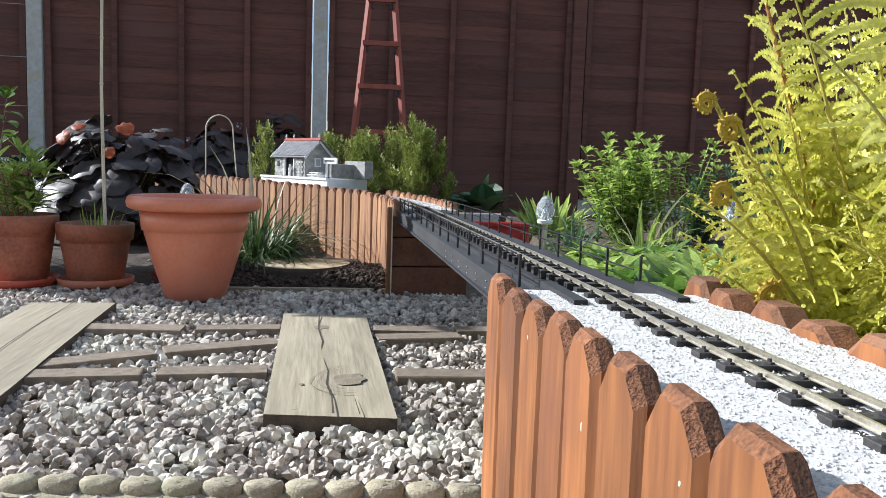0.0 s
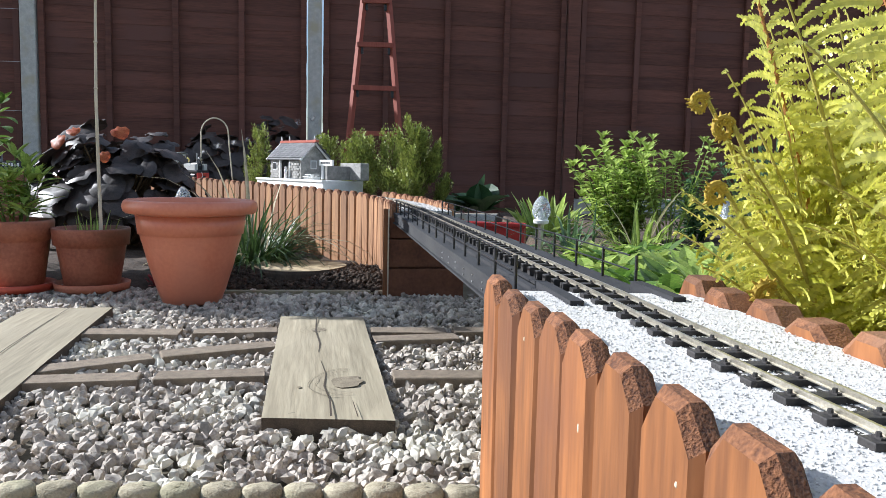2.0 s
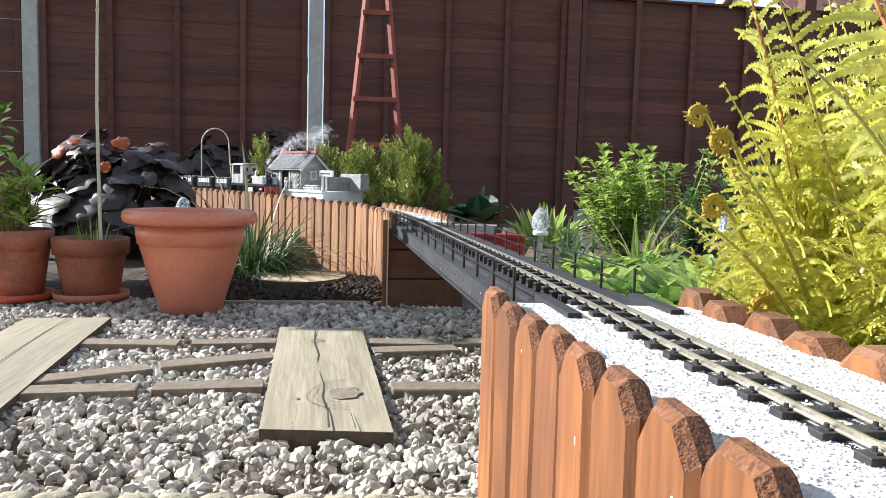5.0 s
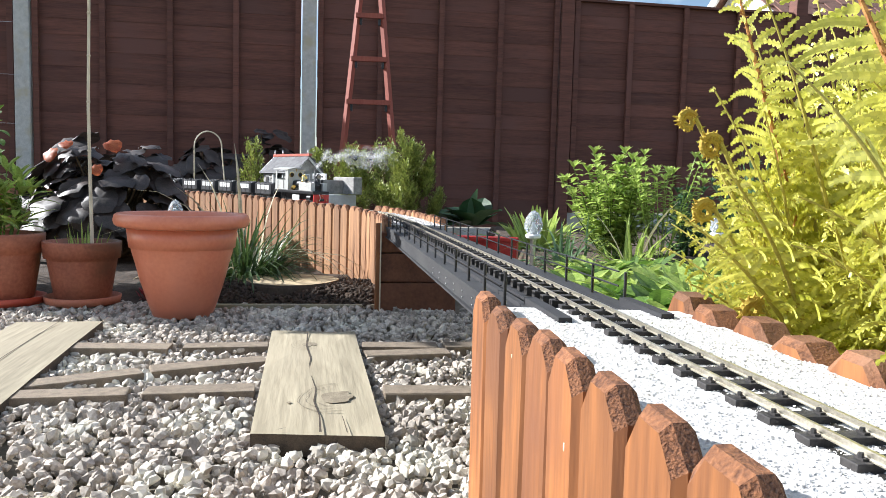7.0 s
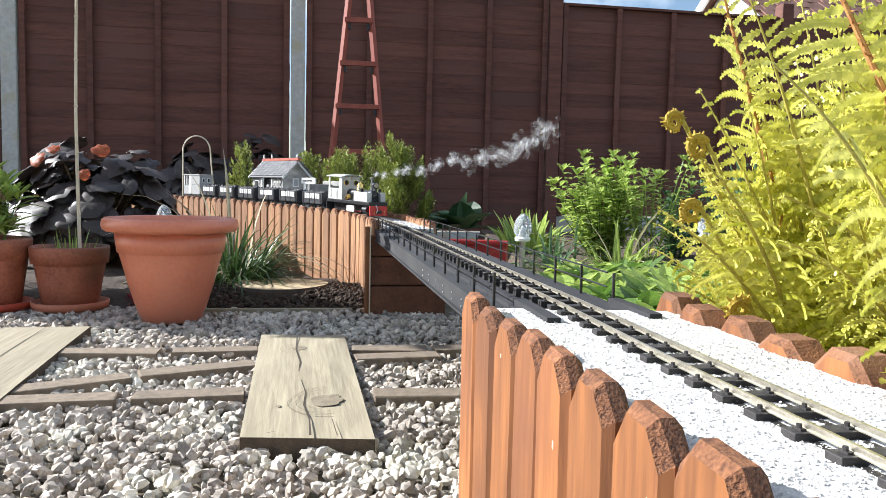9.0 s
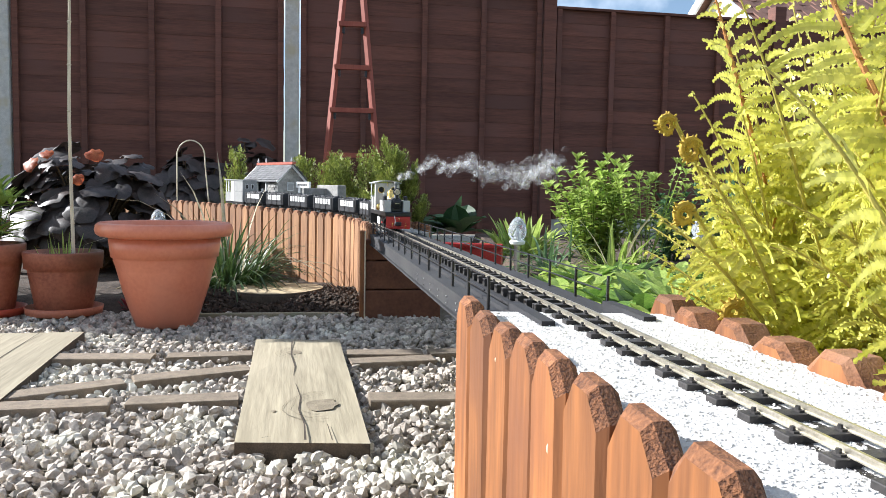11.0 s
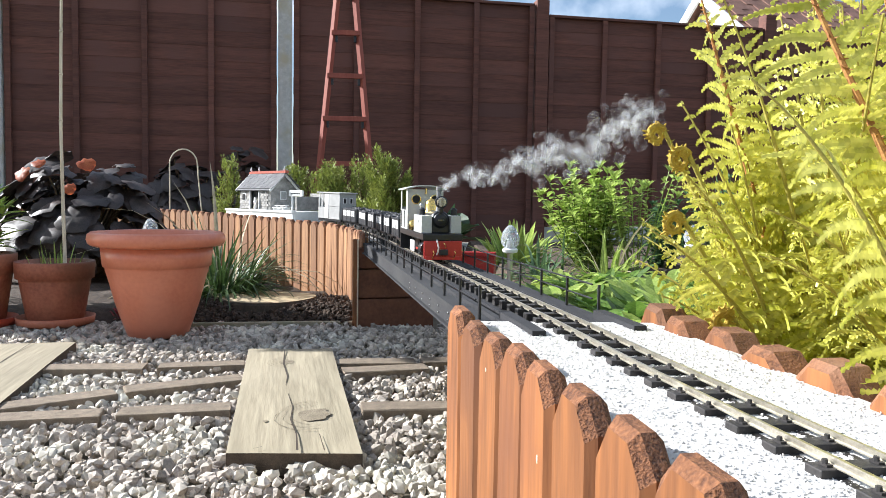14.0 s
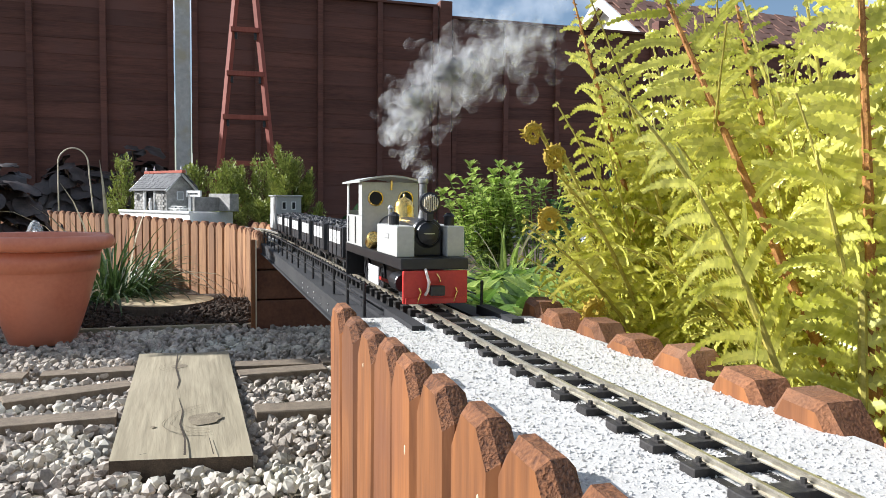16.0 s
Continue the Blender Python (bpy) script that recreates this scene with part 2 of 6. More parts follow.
def vapour():
    m = bpy.data.materials.new("steam")
    m.use_nodes = True
    n, l = m.node_tree.nodes, m.node_tree.links
    n.remove(n["Principled BSDF"])
    clear, white, soft, mix, both = n.new("ShaderNodeBsdfTransparent"), n.new("ShaderNodeBsdfDiffuse"), n.new("ShaderNodeBsdfTranslucent"), n.new("ShaderNodeMixShader"), n.new("ShaderNodeMixShader")
    white.inputs["Color"].default_value = soft.inputs["Color"].default_value = (0.97, 0.97, 0.97, 1)
    tc, no, rp = n.new("ShaderNodeTexCoord"), n.new("ShaderNodeTexNoise"), n.new("ShaderNodeMapRange")
    no.inputs["Scale"].default_value, no.inputs["Detail"].default_value = 40, 4
    rp.inputs["From Min"].default_value, rp.inputs["From Max"].default_value = 0.44, 0.7
    rp.inputs["To Min"].default_value, rp.inputs["To Max"].default_value = 0.0, 0.075
    l.new(tc.outputs["Object"], no.inputs["Vector"])
    l.new(no.outputs["Fac"], rp.inputs["Value"])
    both.inputs[0].default_value = 0.5
    l.new(white.outputs[0], both.inputs[1])
    l.new(soft.outputs[0], both.inputs[2])
    l.new(rp.outputs[0], mix.inputs[0])
    l.new(clear.outputs[0], mix.inputs[1])
    l.new(both.outputs[0], mix.inputs[2])
    l.new(mix.outputs[0], n["Material Output"].inputs["Surface"])
    return m


STEAM = vapour()
scene.cycles.transparent_max_bounces = 40


# ---- building helpers ----
def mesh_of(name, bm, material, smooth=False):
    me = bpy.data.meshes.new(name)
    bm.to_mesh(me)
    bm.free()
    for m in material if isinstance(material, (list, tuple)) else [material]:
        me.materials.append(m)
    if smooth:
        me.polygons.foreach_set("use_smooth", [True] * len(me.polygons))
    return me


def part(name, bm, material, parent=None, label="", smooth=False, m=None):
    ob = new(name, mesh_of(name, bm, material, smooth) if isinstance(bm, bmesh.types.BMesh) else bm)
    if parent:
        ob.parent = parent
    if m:
        ob.matrix_basis = m
    return tagged(ob, label)


def thing(name, label, category, m=None, group="", kind=""):
    ob = new(name)
    ob.empty_display_size = 0.02
    if m:
        ob.matrix_basis = m
    return tagged(ob, label, category, group, kind)


def box(bm, x0, x1, y0, y1, z0, z1, bevel=0.0, m=None, index=0):
    made = bmesh.ops.create_cube(bm, size=1.0)["verts"]
    for v in made:
        v.co = ((x0 + x1) / 2 + v.co.x * (x1 - x0), (y0 + y1) / 2 + v.co.y * (y1 - y0), (z0 + z1) / 2 + v.co.z * (z1 - z0))
    faces = {f for v in made for f in v.link_faces}
    for f in faces:
        f.material_index = index
    if m:
        bmesh.ops.transform(bm, matrix=m, verts=made)
    if bevel:
        bmesh.ops.bevel(bm, geom=list({e for v in made for e in v.link_edges}), offset=bevel, segments=2, affect="EDGES", profile=0.6)
    return bm


def boxes(*specs, bevel=0.0):
    bm = bmesh.new()
    for s in specs:
        box(bm, *s, bevel=bevel)
    return bm


def lathe(profile, seg=40, bm=None, m=None):
    """A body of revolution about z from (radius, height) pairs."""
    bm = bm or bmesh.new()
    rings = []
    for r, z in profile:
        rings.append([bm.verts.new((m or Matrix()) @ Vector((r * math.cos(2 * math.pi * k / seg), r * math.sin(2 * math.pi * k / seg), z))) for k in range(seg)])
    for a, b in zip(rings, rings[1:]):
        for k in range(seg):
            bm.faces.new((a[k], a[(k + 1) % seg], b[(k + 1) % seg], b[k]))
    for ring, turn in ((rings[0], -1), (rings[-1], 1)):
        if turn == 1:
            bm.faces.new(ring)
        else:
            bm.faces.new(ring[::-1])
    return bm


def rod(bm, a, b, r0, r1=None, seg=8, index=0):
    a, b = Vector(a), Vector(b)
    r1 = r0 if r1 is None else r1
    q = (b - a).to_track_quat("Z", "Y").to_matrix()
    ends = []
    for p, r in ((a, r0), (b, r1)):
        ends.append([bm.verts.new(p + q @ Vector((r * math.cos(2 * math.pi * k / seg), r * math.sin(2 * math.pi * k / seg), 0))) for k in range(seg)])
    fs = [bm.faces.new((ends[0][k], ends[0][(k + 1) % seg], ends[1][(k + 1) % seg], ends[1][k])) for k in range(seg)]
    fs += [bm.faces.new(ends[0][::-1]), bm.faces.new(ends[1])]
    for f in fs:
        f.material_index = index
    return bm


def tube(bm, pts, radii, seg=7, index=0):
    pts = [Vector(p) for p in pts]
    rings = []
    for i, p in enumerate(pts):
        d = (pts[min(i + 1, len(pts) - 1)] - pts[max(i - 1, 0)]).normalized()
        q = d.to_track_quat("Z", "Y").to_matrix()
        r = radii[i] if isinstance(radii, (list, tuple)) else radii
        rings.append([bm.verts.new(p + q @ Vector((r * math.cos(2 * math.pi * k / seg), r * math.sin(2 * math.pi * k / seg), 0))) for k in range(seg)])
    for a, b in zip(rings, rings[1:]):
        off = min(range(seg), key=lambda o: sum((a[k].co - b[(k + o) % seg].co).length_squared for k in range(seg)))
        for k in range(seg):
            bm.faces.new((a[k], a[(k + 1) % seg], b[(k + 1 + off) % seg], b[(k + off) % seg])).material_index = index
    bm.faces.new(rings[0][::-1]).material_index = index
    bm.faces.new(rings[-1]).material_index = index
    return bm


def raw(name, verts, faces, material):
    me = bpy.data.meshes.new(name)
    me.from_pydata([tuple(map(float, v)) for v in verts], [], [tuple(map(int, f)) for f in faces])
    me.materials.append(material)
    return me


G = (1 + 5 ** 0.5) / 2
ICO_V = np.array([(-1, G, 0), (1, G, 0), (-1, -G, 0), (1, -G, 0), (0, -1, G), (0, 1, G), (0, -1, -G), (0, 1, -G), (G, 0, -1), (G, 0, 1), (-G, 0, -1), (-G, 0, 1)]) / math.sqrt(1 + G * G)
ICO_F = np.array([(0, 11, 5), (0, 5, 1), (0, 1, 7), (0, 7, 10), (0, 10, 11), (1, 5, 9), (5, 11, 4), (11, 10, 2), (10, 7, 6), (7, 1, 8), (3, 9, 4), (3, 4, 2), (3, 2, 6), (3, 6, 8), (3, 8, 9), (4, 9, 5), (2, 4, 11), (6, 2, 10), (8, 6, 7), (9, 8, 1)])


def pebbles(name, where, size, material, rng, flat=0.6, jag=0.22, chips=0):
    """Many angular stones in one mesh: where is an n x 3 array of centres, size an array of radii."""
    n = len(where)
    v = ICO_V[None] * (1 + rng.uniform(-jag, jag, (n, 12, 1)))
    v = v * np.stack([rng.uniform(0.8, 1.35, n), rng.uniform(0.65, 1.05, n), rng.uniform(flat * 0.7, flat * 1.25, n)], 1)[:, None]
    for _ in range(chips):
        way = rng.normal(size=(n, 1, 3))
        way /= np.linalg.norm(way, axis=2, keepdims=True)
        out = np.maximum(0, (v * way).sum(2, keepdims=True) - rng.uniform(0.4, 0.62, (n, 1, 1)))
        v = v - way * out
    q = rng.normal(size=(n, 4))
    q[:, 1:3] *= 0.45
    q /= np.linalg.norm(q, axis=1)[:, None]
    w, x, y, z = q.T
    rot = np.stack([1 - 2 * (y * y + z * z), 2 * (x * y - z * w), 2 * (x * z + y * w), 2 * (x * y + z * w), 1 - 2 * (x * x + z * z), 2 * (y * z - x * w), 2 * (x * z - y * w), 2 * (y * z + x * w), 1 - 2 * (x * x + y * y)], 1).reshape(n, 3, 3)
    v = np.einsum("nij,nkj->nki", rot, v) * size[:, None, None] + where[:, None]
    f = (ICO_F[None] + 12 * np.arange(n)[:, None, None]).reshape(-1, 3)
    return raw(name, v.reshape(-1, 3), f, material)


def blades(name, items, material, seg=5):
    """Leaves in one mesh: each item is base, direction, length, width, droop, and twist; every leaf is a folded strip that bends under its weight."""
    vs, fs = [], []
    for base, way, length, width, droop, shape in items:
        p, d = Vector(base), Vector(way).normalized()
        side = d.cross(Vector((0, 0, 1)))
        side = side.normalized() if side.length > 0.05 else Vector((1, 0, 0))
        up = side.cross(d).normalized()
        first = len(vs)
        for k in range(seg + 1):
            u = k / seg
            if shape == "strap":
                w = width * (1 - u ** 3) * 0.5 + width * 0.02
            elif shape == "round":
                w = width * 0.5 * math.sqrt(max(0.02, 1 - (2 * u - 1) ** 2)) ** .85
            else:
                w = width * 0.5 * max(0.04, math.sin(math.pi * min(1, u * 0.94 + 0.05)) ** 0.8)
            keel = up * (0.22 * w)
            vs += [p - side * w + keel, p - keel * 0.3, p + side * w + keel]
            d = (d + Vector((0, 0, -droop / seg))).normalized()
            up = side.cross(d).normalized()
            p = p + d * (length / seg)
        for k in range(seg):
            a = first + 3 * k
            fs += [(a, a + 1, a + 4, a + 3), (a + 1, a + 2, a + 5, a + 4)]
    return raw(name, vs, fs, material)


# ---- the line of the track ----
LINE = np.array([(-4.6, 4.95, .30), (-3.4, 4.95, .30), (-2.6, 4.9, .30), (-1.95, 4.79, .30), (-1.52, 4.58, .299), (-1.2, 4.31, .297), (-.93, 4.01, .294), (-.72, 3.77, .29), (-.53, 3.54, .286), (-.37, 3.35, .28), (-.25, 3.185, .275), (-.17, 3.02, .27), (-.115, 2.8, .266), (-.06, 2.5, .265), (.004, 2.07, .265), (.067, 1.64, .265), (.126, 1.24, .265), (.152, 1.06, .265), (.179, .846, .265), (.213, .617, .265), (.242, .4, .265), (.278, .1, .265), (.335, -.4, .265)])


def curve_through(p, n=24):
    out, q = [], np.vstack([2 * p[0] - p[1], p, 2 * p[-1] - p[-2]])
    for i in range(1, len(q) - 2):
        a, b, c, d = q[i - 1:i + 3]
        for k in range(n):
            u = k / n
            out.append(.5 * (2 * b + (c - a) * u + (2 * a - 5 * b + 4 * c - d) * u * u + (3 * b - a - 3 * c + d) * u ** 3))
    return np.array(out + [p[-1]])


DENSE = curve_through(LINE)
RUN = np.r_[0, np.cumsum(np.linalg.norm(np.diff(DENSE[:, :2], axis=0), axis=1))]


def on_line(s, off=0.0, up=0.0):
    """A point of the track at the run s, off metres to the left of travel, and the heading in degrees."""
    a, b = (np.array([np.interp(q, RUN, DENSE[:, i]) for i in range(3)]) for q in (s - .012, s + .012))
    d = (b - a)[:2] / np.linalg.norm((b - a)[:2])
    p = (a + b) / 2
    return Vector((p[0] - d[1] * off, p[1] + d[0] * off, p[2] + up)), math.degrees(math.atan2(d[1], d[0]))


def run_at_y(y):
    return float(np.interp(-y, -DENSE[:, 1], RUN))


S_ABUT, S_BANK = run_at_y(2.6), run_at_y(1.04)

# ---- ground ----
rng = np.random.default_rng(4)


def sheet(name, x0, x1, y0, y1, z, material, label, category, n=1):
    bm = bmesh.new()
    bmesh.ops.create_grid(bm, x_segments=n, y_segments=n, size=0.5)
    for v in bm.verts:
        v.co = ((x0 + x1) / 2 + v.co.x * (x1 - x0), (y0 + y1) / 2 + v.co.y * (y1 - y0), z)
    return tagged(part(name, bm, material), label, category, kind="structure")


sheet("ground", -400, 400, -400, 400, -0.02, GROUND, "bare brown garden earth", "ground", 4)


def scatter(count, x0, x1, y0, y1, keep=None):
    p = np.stack([rng.uniform(x0, x1, count), rng.uniform(y0, y1, count)], 1)
    return p[keep(p)] if keep is not None else p


def gravel():
    def keep(p):
        x, y = p[:, 0], p[:, 1]
        bank = (y < 1.03) & (x > 0.02 + (1.0 - y) * 0.16)
        return ~bank
    a = scatter(27000, -1.6, 0.32, 0.74, 2.6, keep)
    z = rng.uniform(-0.011, 0.005, len(a))
    r = 0.0062 + 0.0088 * rng.random(len(a)) ** 1.4
    ob = new("gravel", pebbles("gravel", np.c_[a, z], r, STONE, rng, 0.78, 0.14, 5))
    tagged(ob, "loose pale grey crushed limestone gravel on the ground", "gravel", kind="stuff")


gravel()


def near_face(y):
    """The outer face of the picket edge on the gravel's side."""
    return 0.040 + (1.05 - y) * 0.158


def log_face(y):
    """The inner face of the log edge on the bed's side."""
    return 0.248 + (1.056 - y) * 0.127


def ballast():
    bm = bmesh.new()
    left, right = [], []
    for k in range(60):
        y = 1.09 - k * 0.03
        left.append(bm.verts.new((near_face(y) + 0.014, y, 0.2562)))
        right.append(bm.verts.new((log_face(y) + 0.008, y, 0.2562)))
    low = [[bm.verts.new((v.co.x, v.co.y, -0.02)) for v in row] for row in (left, right)]
    for k in range(59):
        bm.faces.new((left[k], left[k + 1], right[k + 1], right[k]))
        bm.faces.new((left[k + 1], left[k], low[0][k], low[0][k + 1]))
        bm.faces.new((right[k], right[k + 1], low[1][k + 1], low[1][k]))
    bm.faces.new((right[0], low[1][0], low[0][0], left[0]))
    bmesh.ops.recalc_face_normals(bm, faces=bm.faces)
    bank = tagged(part("ballast_bank", bm, GRIT), "raised bank of fine white grit under the track", "embankment", kind="structure")
    a = scatter(46000, 0.05, 0.36, 0.33, 1.08, lambda p: (p[:, 0] > near_face(p[:, 1]) + .016) & (p[:, 0] < log_face(p[:, 1]) + .004))
    grains = pebbles("grit", np.c_[a, rng.uniform(0.2554, 0.2561, len(a))], rng.uniform(0.0008, 0.0017, len(a)), GRIT, rng, 0.42)
    tagged(new("grit", grains), "fine white grit grains between the sleepers", "grit", kind="stuff")
    # the far bank, which carries the line past the station
    bm = bmesh.new()
    ss = np.arange(0.5, S_ABUT, 0.04)
    rows = [[bm.verts.new(on_line(s, o, u)[0]) for o, u in ((-0.07, -0.3), (-0.07, -0.0095), (0.105, -0.0095), (0.105, -0.3))] for s in ss]
    for a, b in zip(rows, rows[1:]):
        for k in range(3):
            bm.faces.new((a[k], b[k], b[k + 1], a[k + 1]))
    bm.faces.new(rows[-1])
    bmesh.ops.recalc_face_normals(bm, faces=bm.faces)
    far = tagged(part("far_bank", bm, GRIT), "curved bank of white grit past the station", "embankment", kind="structure")
    ss = rng.uniform(S_ABUT - 1.7, S_ABUT, 5000)
    oo = rng.uniform(-0.065, 0.1, 5000)
    w = np.array([on_line(s, o, -0.0095)[0] for s, o in zip(ss, oo)])
    tagged(new("grit", pebbles("grit", w, rng.uniform(0.0015, 0.003, len(w)), GRIT, rng, 0.8)), "fine white grit grains on the far bank", "grit", kind="stuff")


ballast()


# ---- pickets ----
def picket_mesh(name, w, t, h, seed, top=None, face=None):
    """A dog-eared picket: its face looks along -y, it is w wide along x, t thick along +y, and its top shows sawn end grain."""
    r = random.Random(seed)
    c, flat = w * r.uniform(0.24, 0.33), h - r.uniform(0.013, 0.021) * w / 0.06
    bm = bmesh.new()
    e = 0.0055
    ring = [(-w / 2, 0), (w / 2, 0), (w / 2, flat), (w / 2 - c, h - r.uniform(0, .002)), (-w / 2 + c, h), (-w / 2, flat + r.uniform(-.003, .003))]
    layers = []
    for y, inset in ((0.0, e), (e, 0.0), (t - e, 0.0), (t, e)):
        layers.append([bm.verts.new((x * (1 - inset / (w / 2)), y, z if z == 0 else z - inset)) for x, z in ring])
    for a, b in zip(layers, layers[1:]):
        for k in range(6):
            f = bm.faces.new((a[k], a[(k + 1) % 6], b[(k + 1) % 6], b[k]))
            # slope 2 takes the darker end grain: its shade is put into the colour
            f.material_index = {2: 1, 3: 2, 4: 2}.get(k, 0)
    bm.faces.new(layers[0][::-1])
    bm.faces.new(layers[-1])
    bmesh.ops.recalc_face_normals(bm, faces=bm.faces)
    return mesh_of(name, bm, [face or PICKET, top or ENDGRAIN, top or TOPWOOD])


def picket_row(name, label, pts, width, thick, height, seed, lean=1.2, top=None, face=None):
    """Pickets side by side along a line of points, faces to the right of its way."""
    wall = thing(name, label, "retaining edge", kind="structure")
    meshes = [picket_mesh("picket", width * 0.955, thick, height, seed + k, top, face) for k in range(5)]
    p = np.array(pts, float)
    run = np.r_[0, np.cumsum(np.linalg.norm(np.diff(p[:, :2], axis=0), axis=1))]
    r = random.Random(seed)
    s = width / 2
    k = 0
    while s < run[-1]:
        a, b = (np.array([np.interp(q, run, p[:, i]) for i in range(3)]) for q in (s - width / 2, s + width / 2))
        m = (a + b) / 2
        ang = math.degrees(math.atan2(b[1] - a[1], b[0] - a[0]))
        ob = part("picket", meshes[r.randrange(5)], None, wall, m=pose(m[0], m[1], m[2] - height + r.uniform(-.003, .003), r.uniform(-lean, lean) * .4, r.uniform(-lean, lean) * .5, ang + r.uniform(-lean, lean)))
        s += width
        k += 1
    return wall


near_line = [(near_face(y), y, 0.2735) for y in np.arange(1.083, -0.4, -0.03)]
NEAR = picket_row("picket_edge_near", "row of orange-brown pointed wooden pickets holding the grit bank", near_line, 0.0648, 0.019, 0.36, 11)
spot = mesh_of("resin_spot", lathe([(.0016, 0), (.0010, .0006)], 8), CANE)
sr = random.Random(19)
for pk in list(NEAR.children)[:9]:
    for _ in range(sr.choice((0, 1, 1, 2))):
        part("resin_spot", spot, None, pk, "pale resin spot", m=Matrix.Translation((sr.uniform(-.02, .02), 0.0002, sr.uniform(.2, .33))) @ pose(0, 0, 0, 90, 0, 0) @ Matrix.Diagonal((.8, sr.uniform(1.0, 2.6), 1, 1)))
right_line = [(log_face(y), y, 0.272) for y in np.arange(1.13, -0.3, -0.03)]
picket_row("picket_edge_far_side", "row of pointed brown log pickets edging the grit bank", right_line, 0.0705, 0.034, 0.36, 23, 2.5, LOGTOP)
far_line = [tuple(on_line(s, -0.082, 0.016)[0]) for s in np.arange(0.9, S_ABUT + 0.001, 0.05)]
picket_row("picket_edge_station", "curved wall of pointed orange-brown pickets below the station", far_line, 0.061, 0.022, 0.33, 31, face=PALEPICKET)
far_right = [tuple(on_line(s, 0.115, 0.012)[0]) for s in np.arange(S_ABUT - 0.05, S_ABUT - 0.75, -0.05)]
picket_row("picket_edge_conifer", "row of pointed pickets beside the conifers", far_right, 0.05, 0.022, 0.3, 41, face=PALEPICKET)


# ---- bridge and abutment ----
def abutment():
    ab = thing("bridge_abutment", "stacked dark brown timber beams under the bridge end", "abutment", kind="structure")
    c, head = on_line(S_ABUT + 0.005)
    c = c + Vector((0.022, -0.01, 0))
    for k, (z0, z1, shift) in enumerate(((0.0, 0.085, 0.004), (0.088, 0.172, 0.0), (0.175, 0.235, -0.004))):
        bm = boxes((-0.012, 0.05, -0.115, 0.115, z0 - 0.02 * (k == 0), z1), bevel=0.004)
        bmesh.ops.translate(bm, verts=bm.verts, vec=(shift - .05, 0, 0))
        part("timber", bm, ABUT, ab, m=pose(c.x, c.y, 0, 0, 0, head))
    post = boxes((-0.02, 0.006, -0.128, -0.112, -0.02, 0.262), bevel=0.003)
    part("corner_board", post, PICKET, ab, "pale-edged corner board", m=pose(c.x, c.y, 0, 0, 0, head))
    strip = boxes((0.006, 0.009, -0.1165, -0.1125, 0.0, 0.262), bevel=0.001)
    part("edge_strip", strip, CANE, ab, "pale bare wood edge", m=pose(c.x, c.y, 0, 0, 0, head))


abutment()


def strip_along(s0, s1, o0, o1, z0, z1, step=0.06):
    bm = bmesh.new()
    rows = []
    for s in np.r_[np.arange(s0, s1, step), s1]:
        rows.append([bm.verts.new(on_line(s, o, z)[0]) for o, z in ((o0, z0), (o1, z0), (o1, z1), (o0, z1))])
    for a, b in zip(rows, rows[1:]):
        for k in range(4):
            bm.faces.new((a[k], a[(k + 1) % 4], b[(k + 1) % 4], b[k]))
    bm.faces.new(rows[0][::-1])
    bm.faces.new(rows[-1])
    bmesh.ops.recalc_face_normals(bm, faces=bm.faces)
    return bm


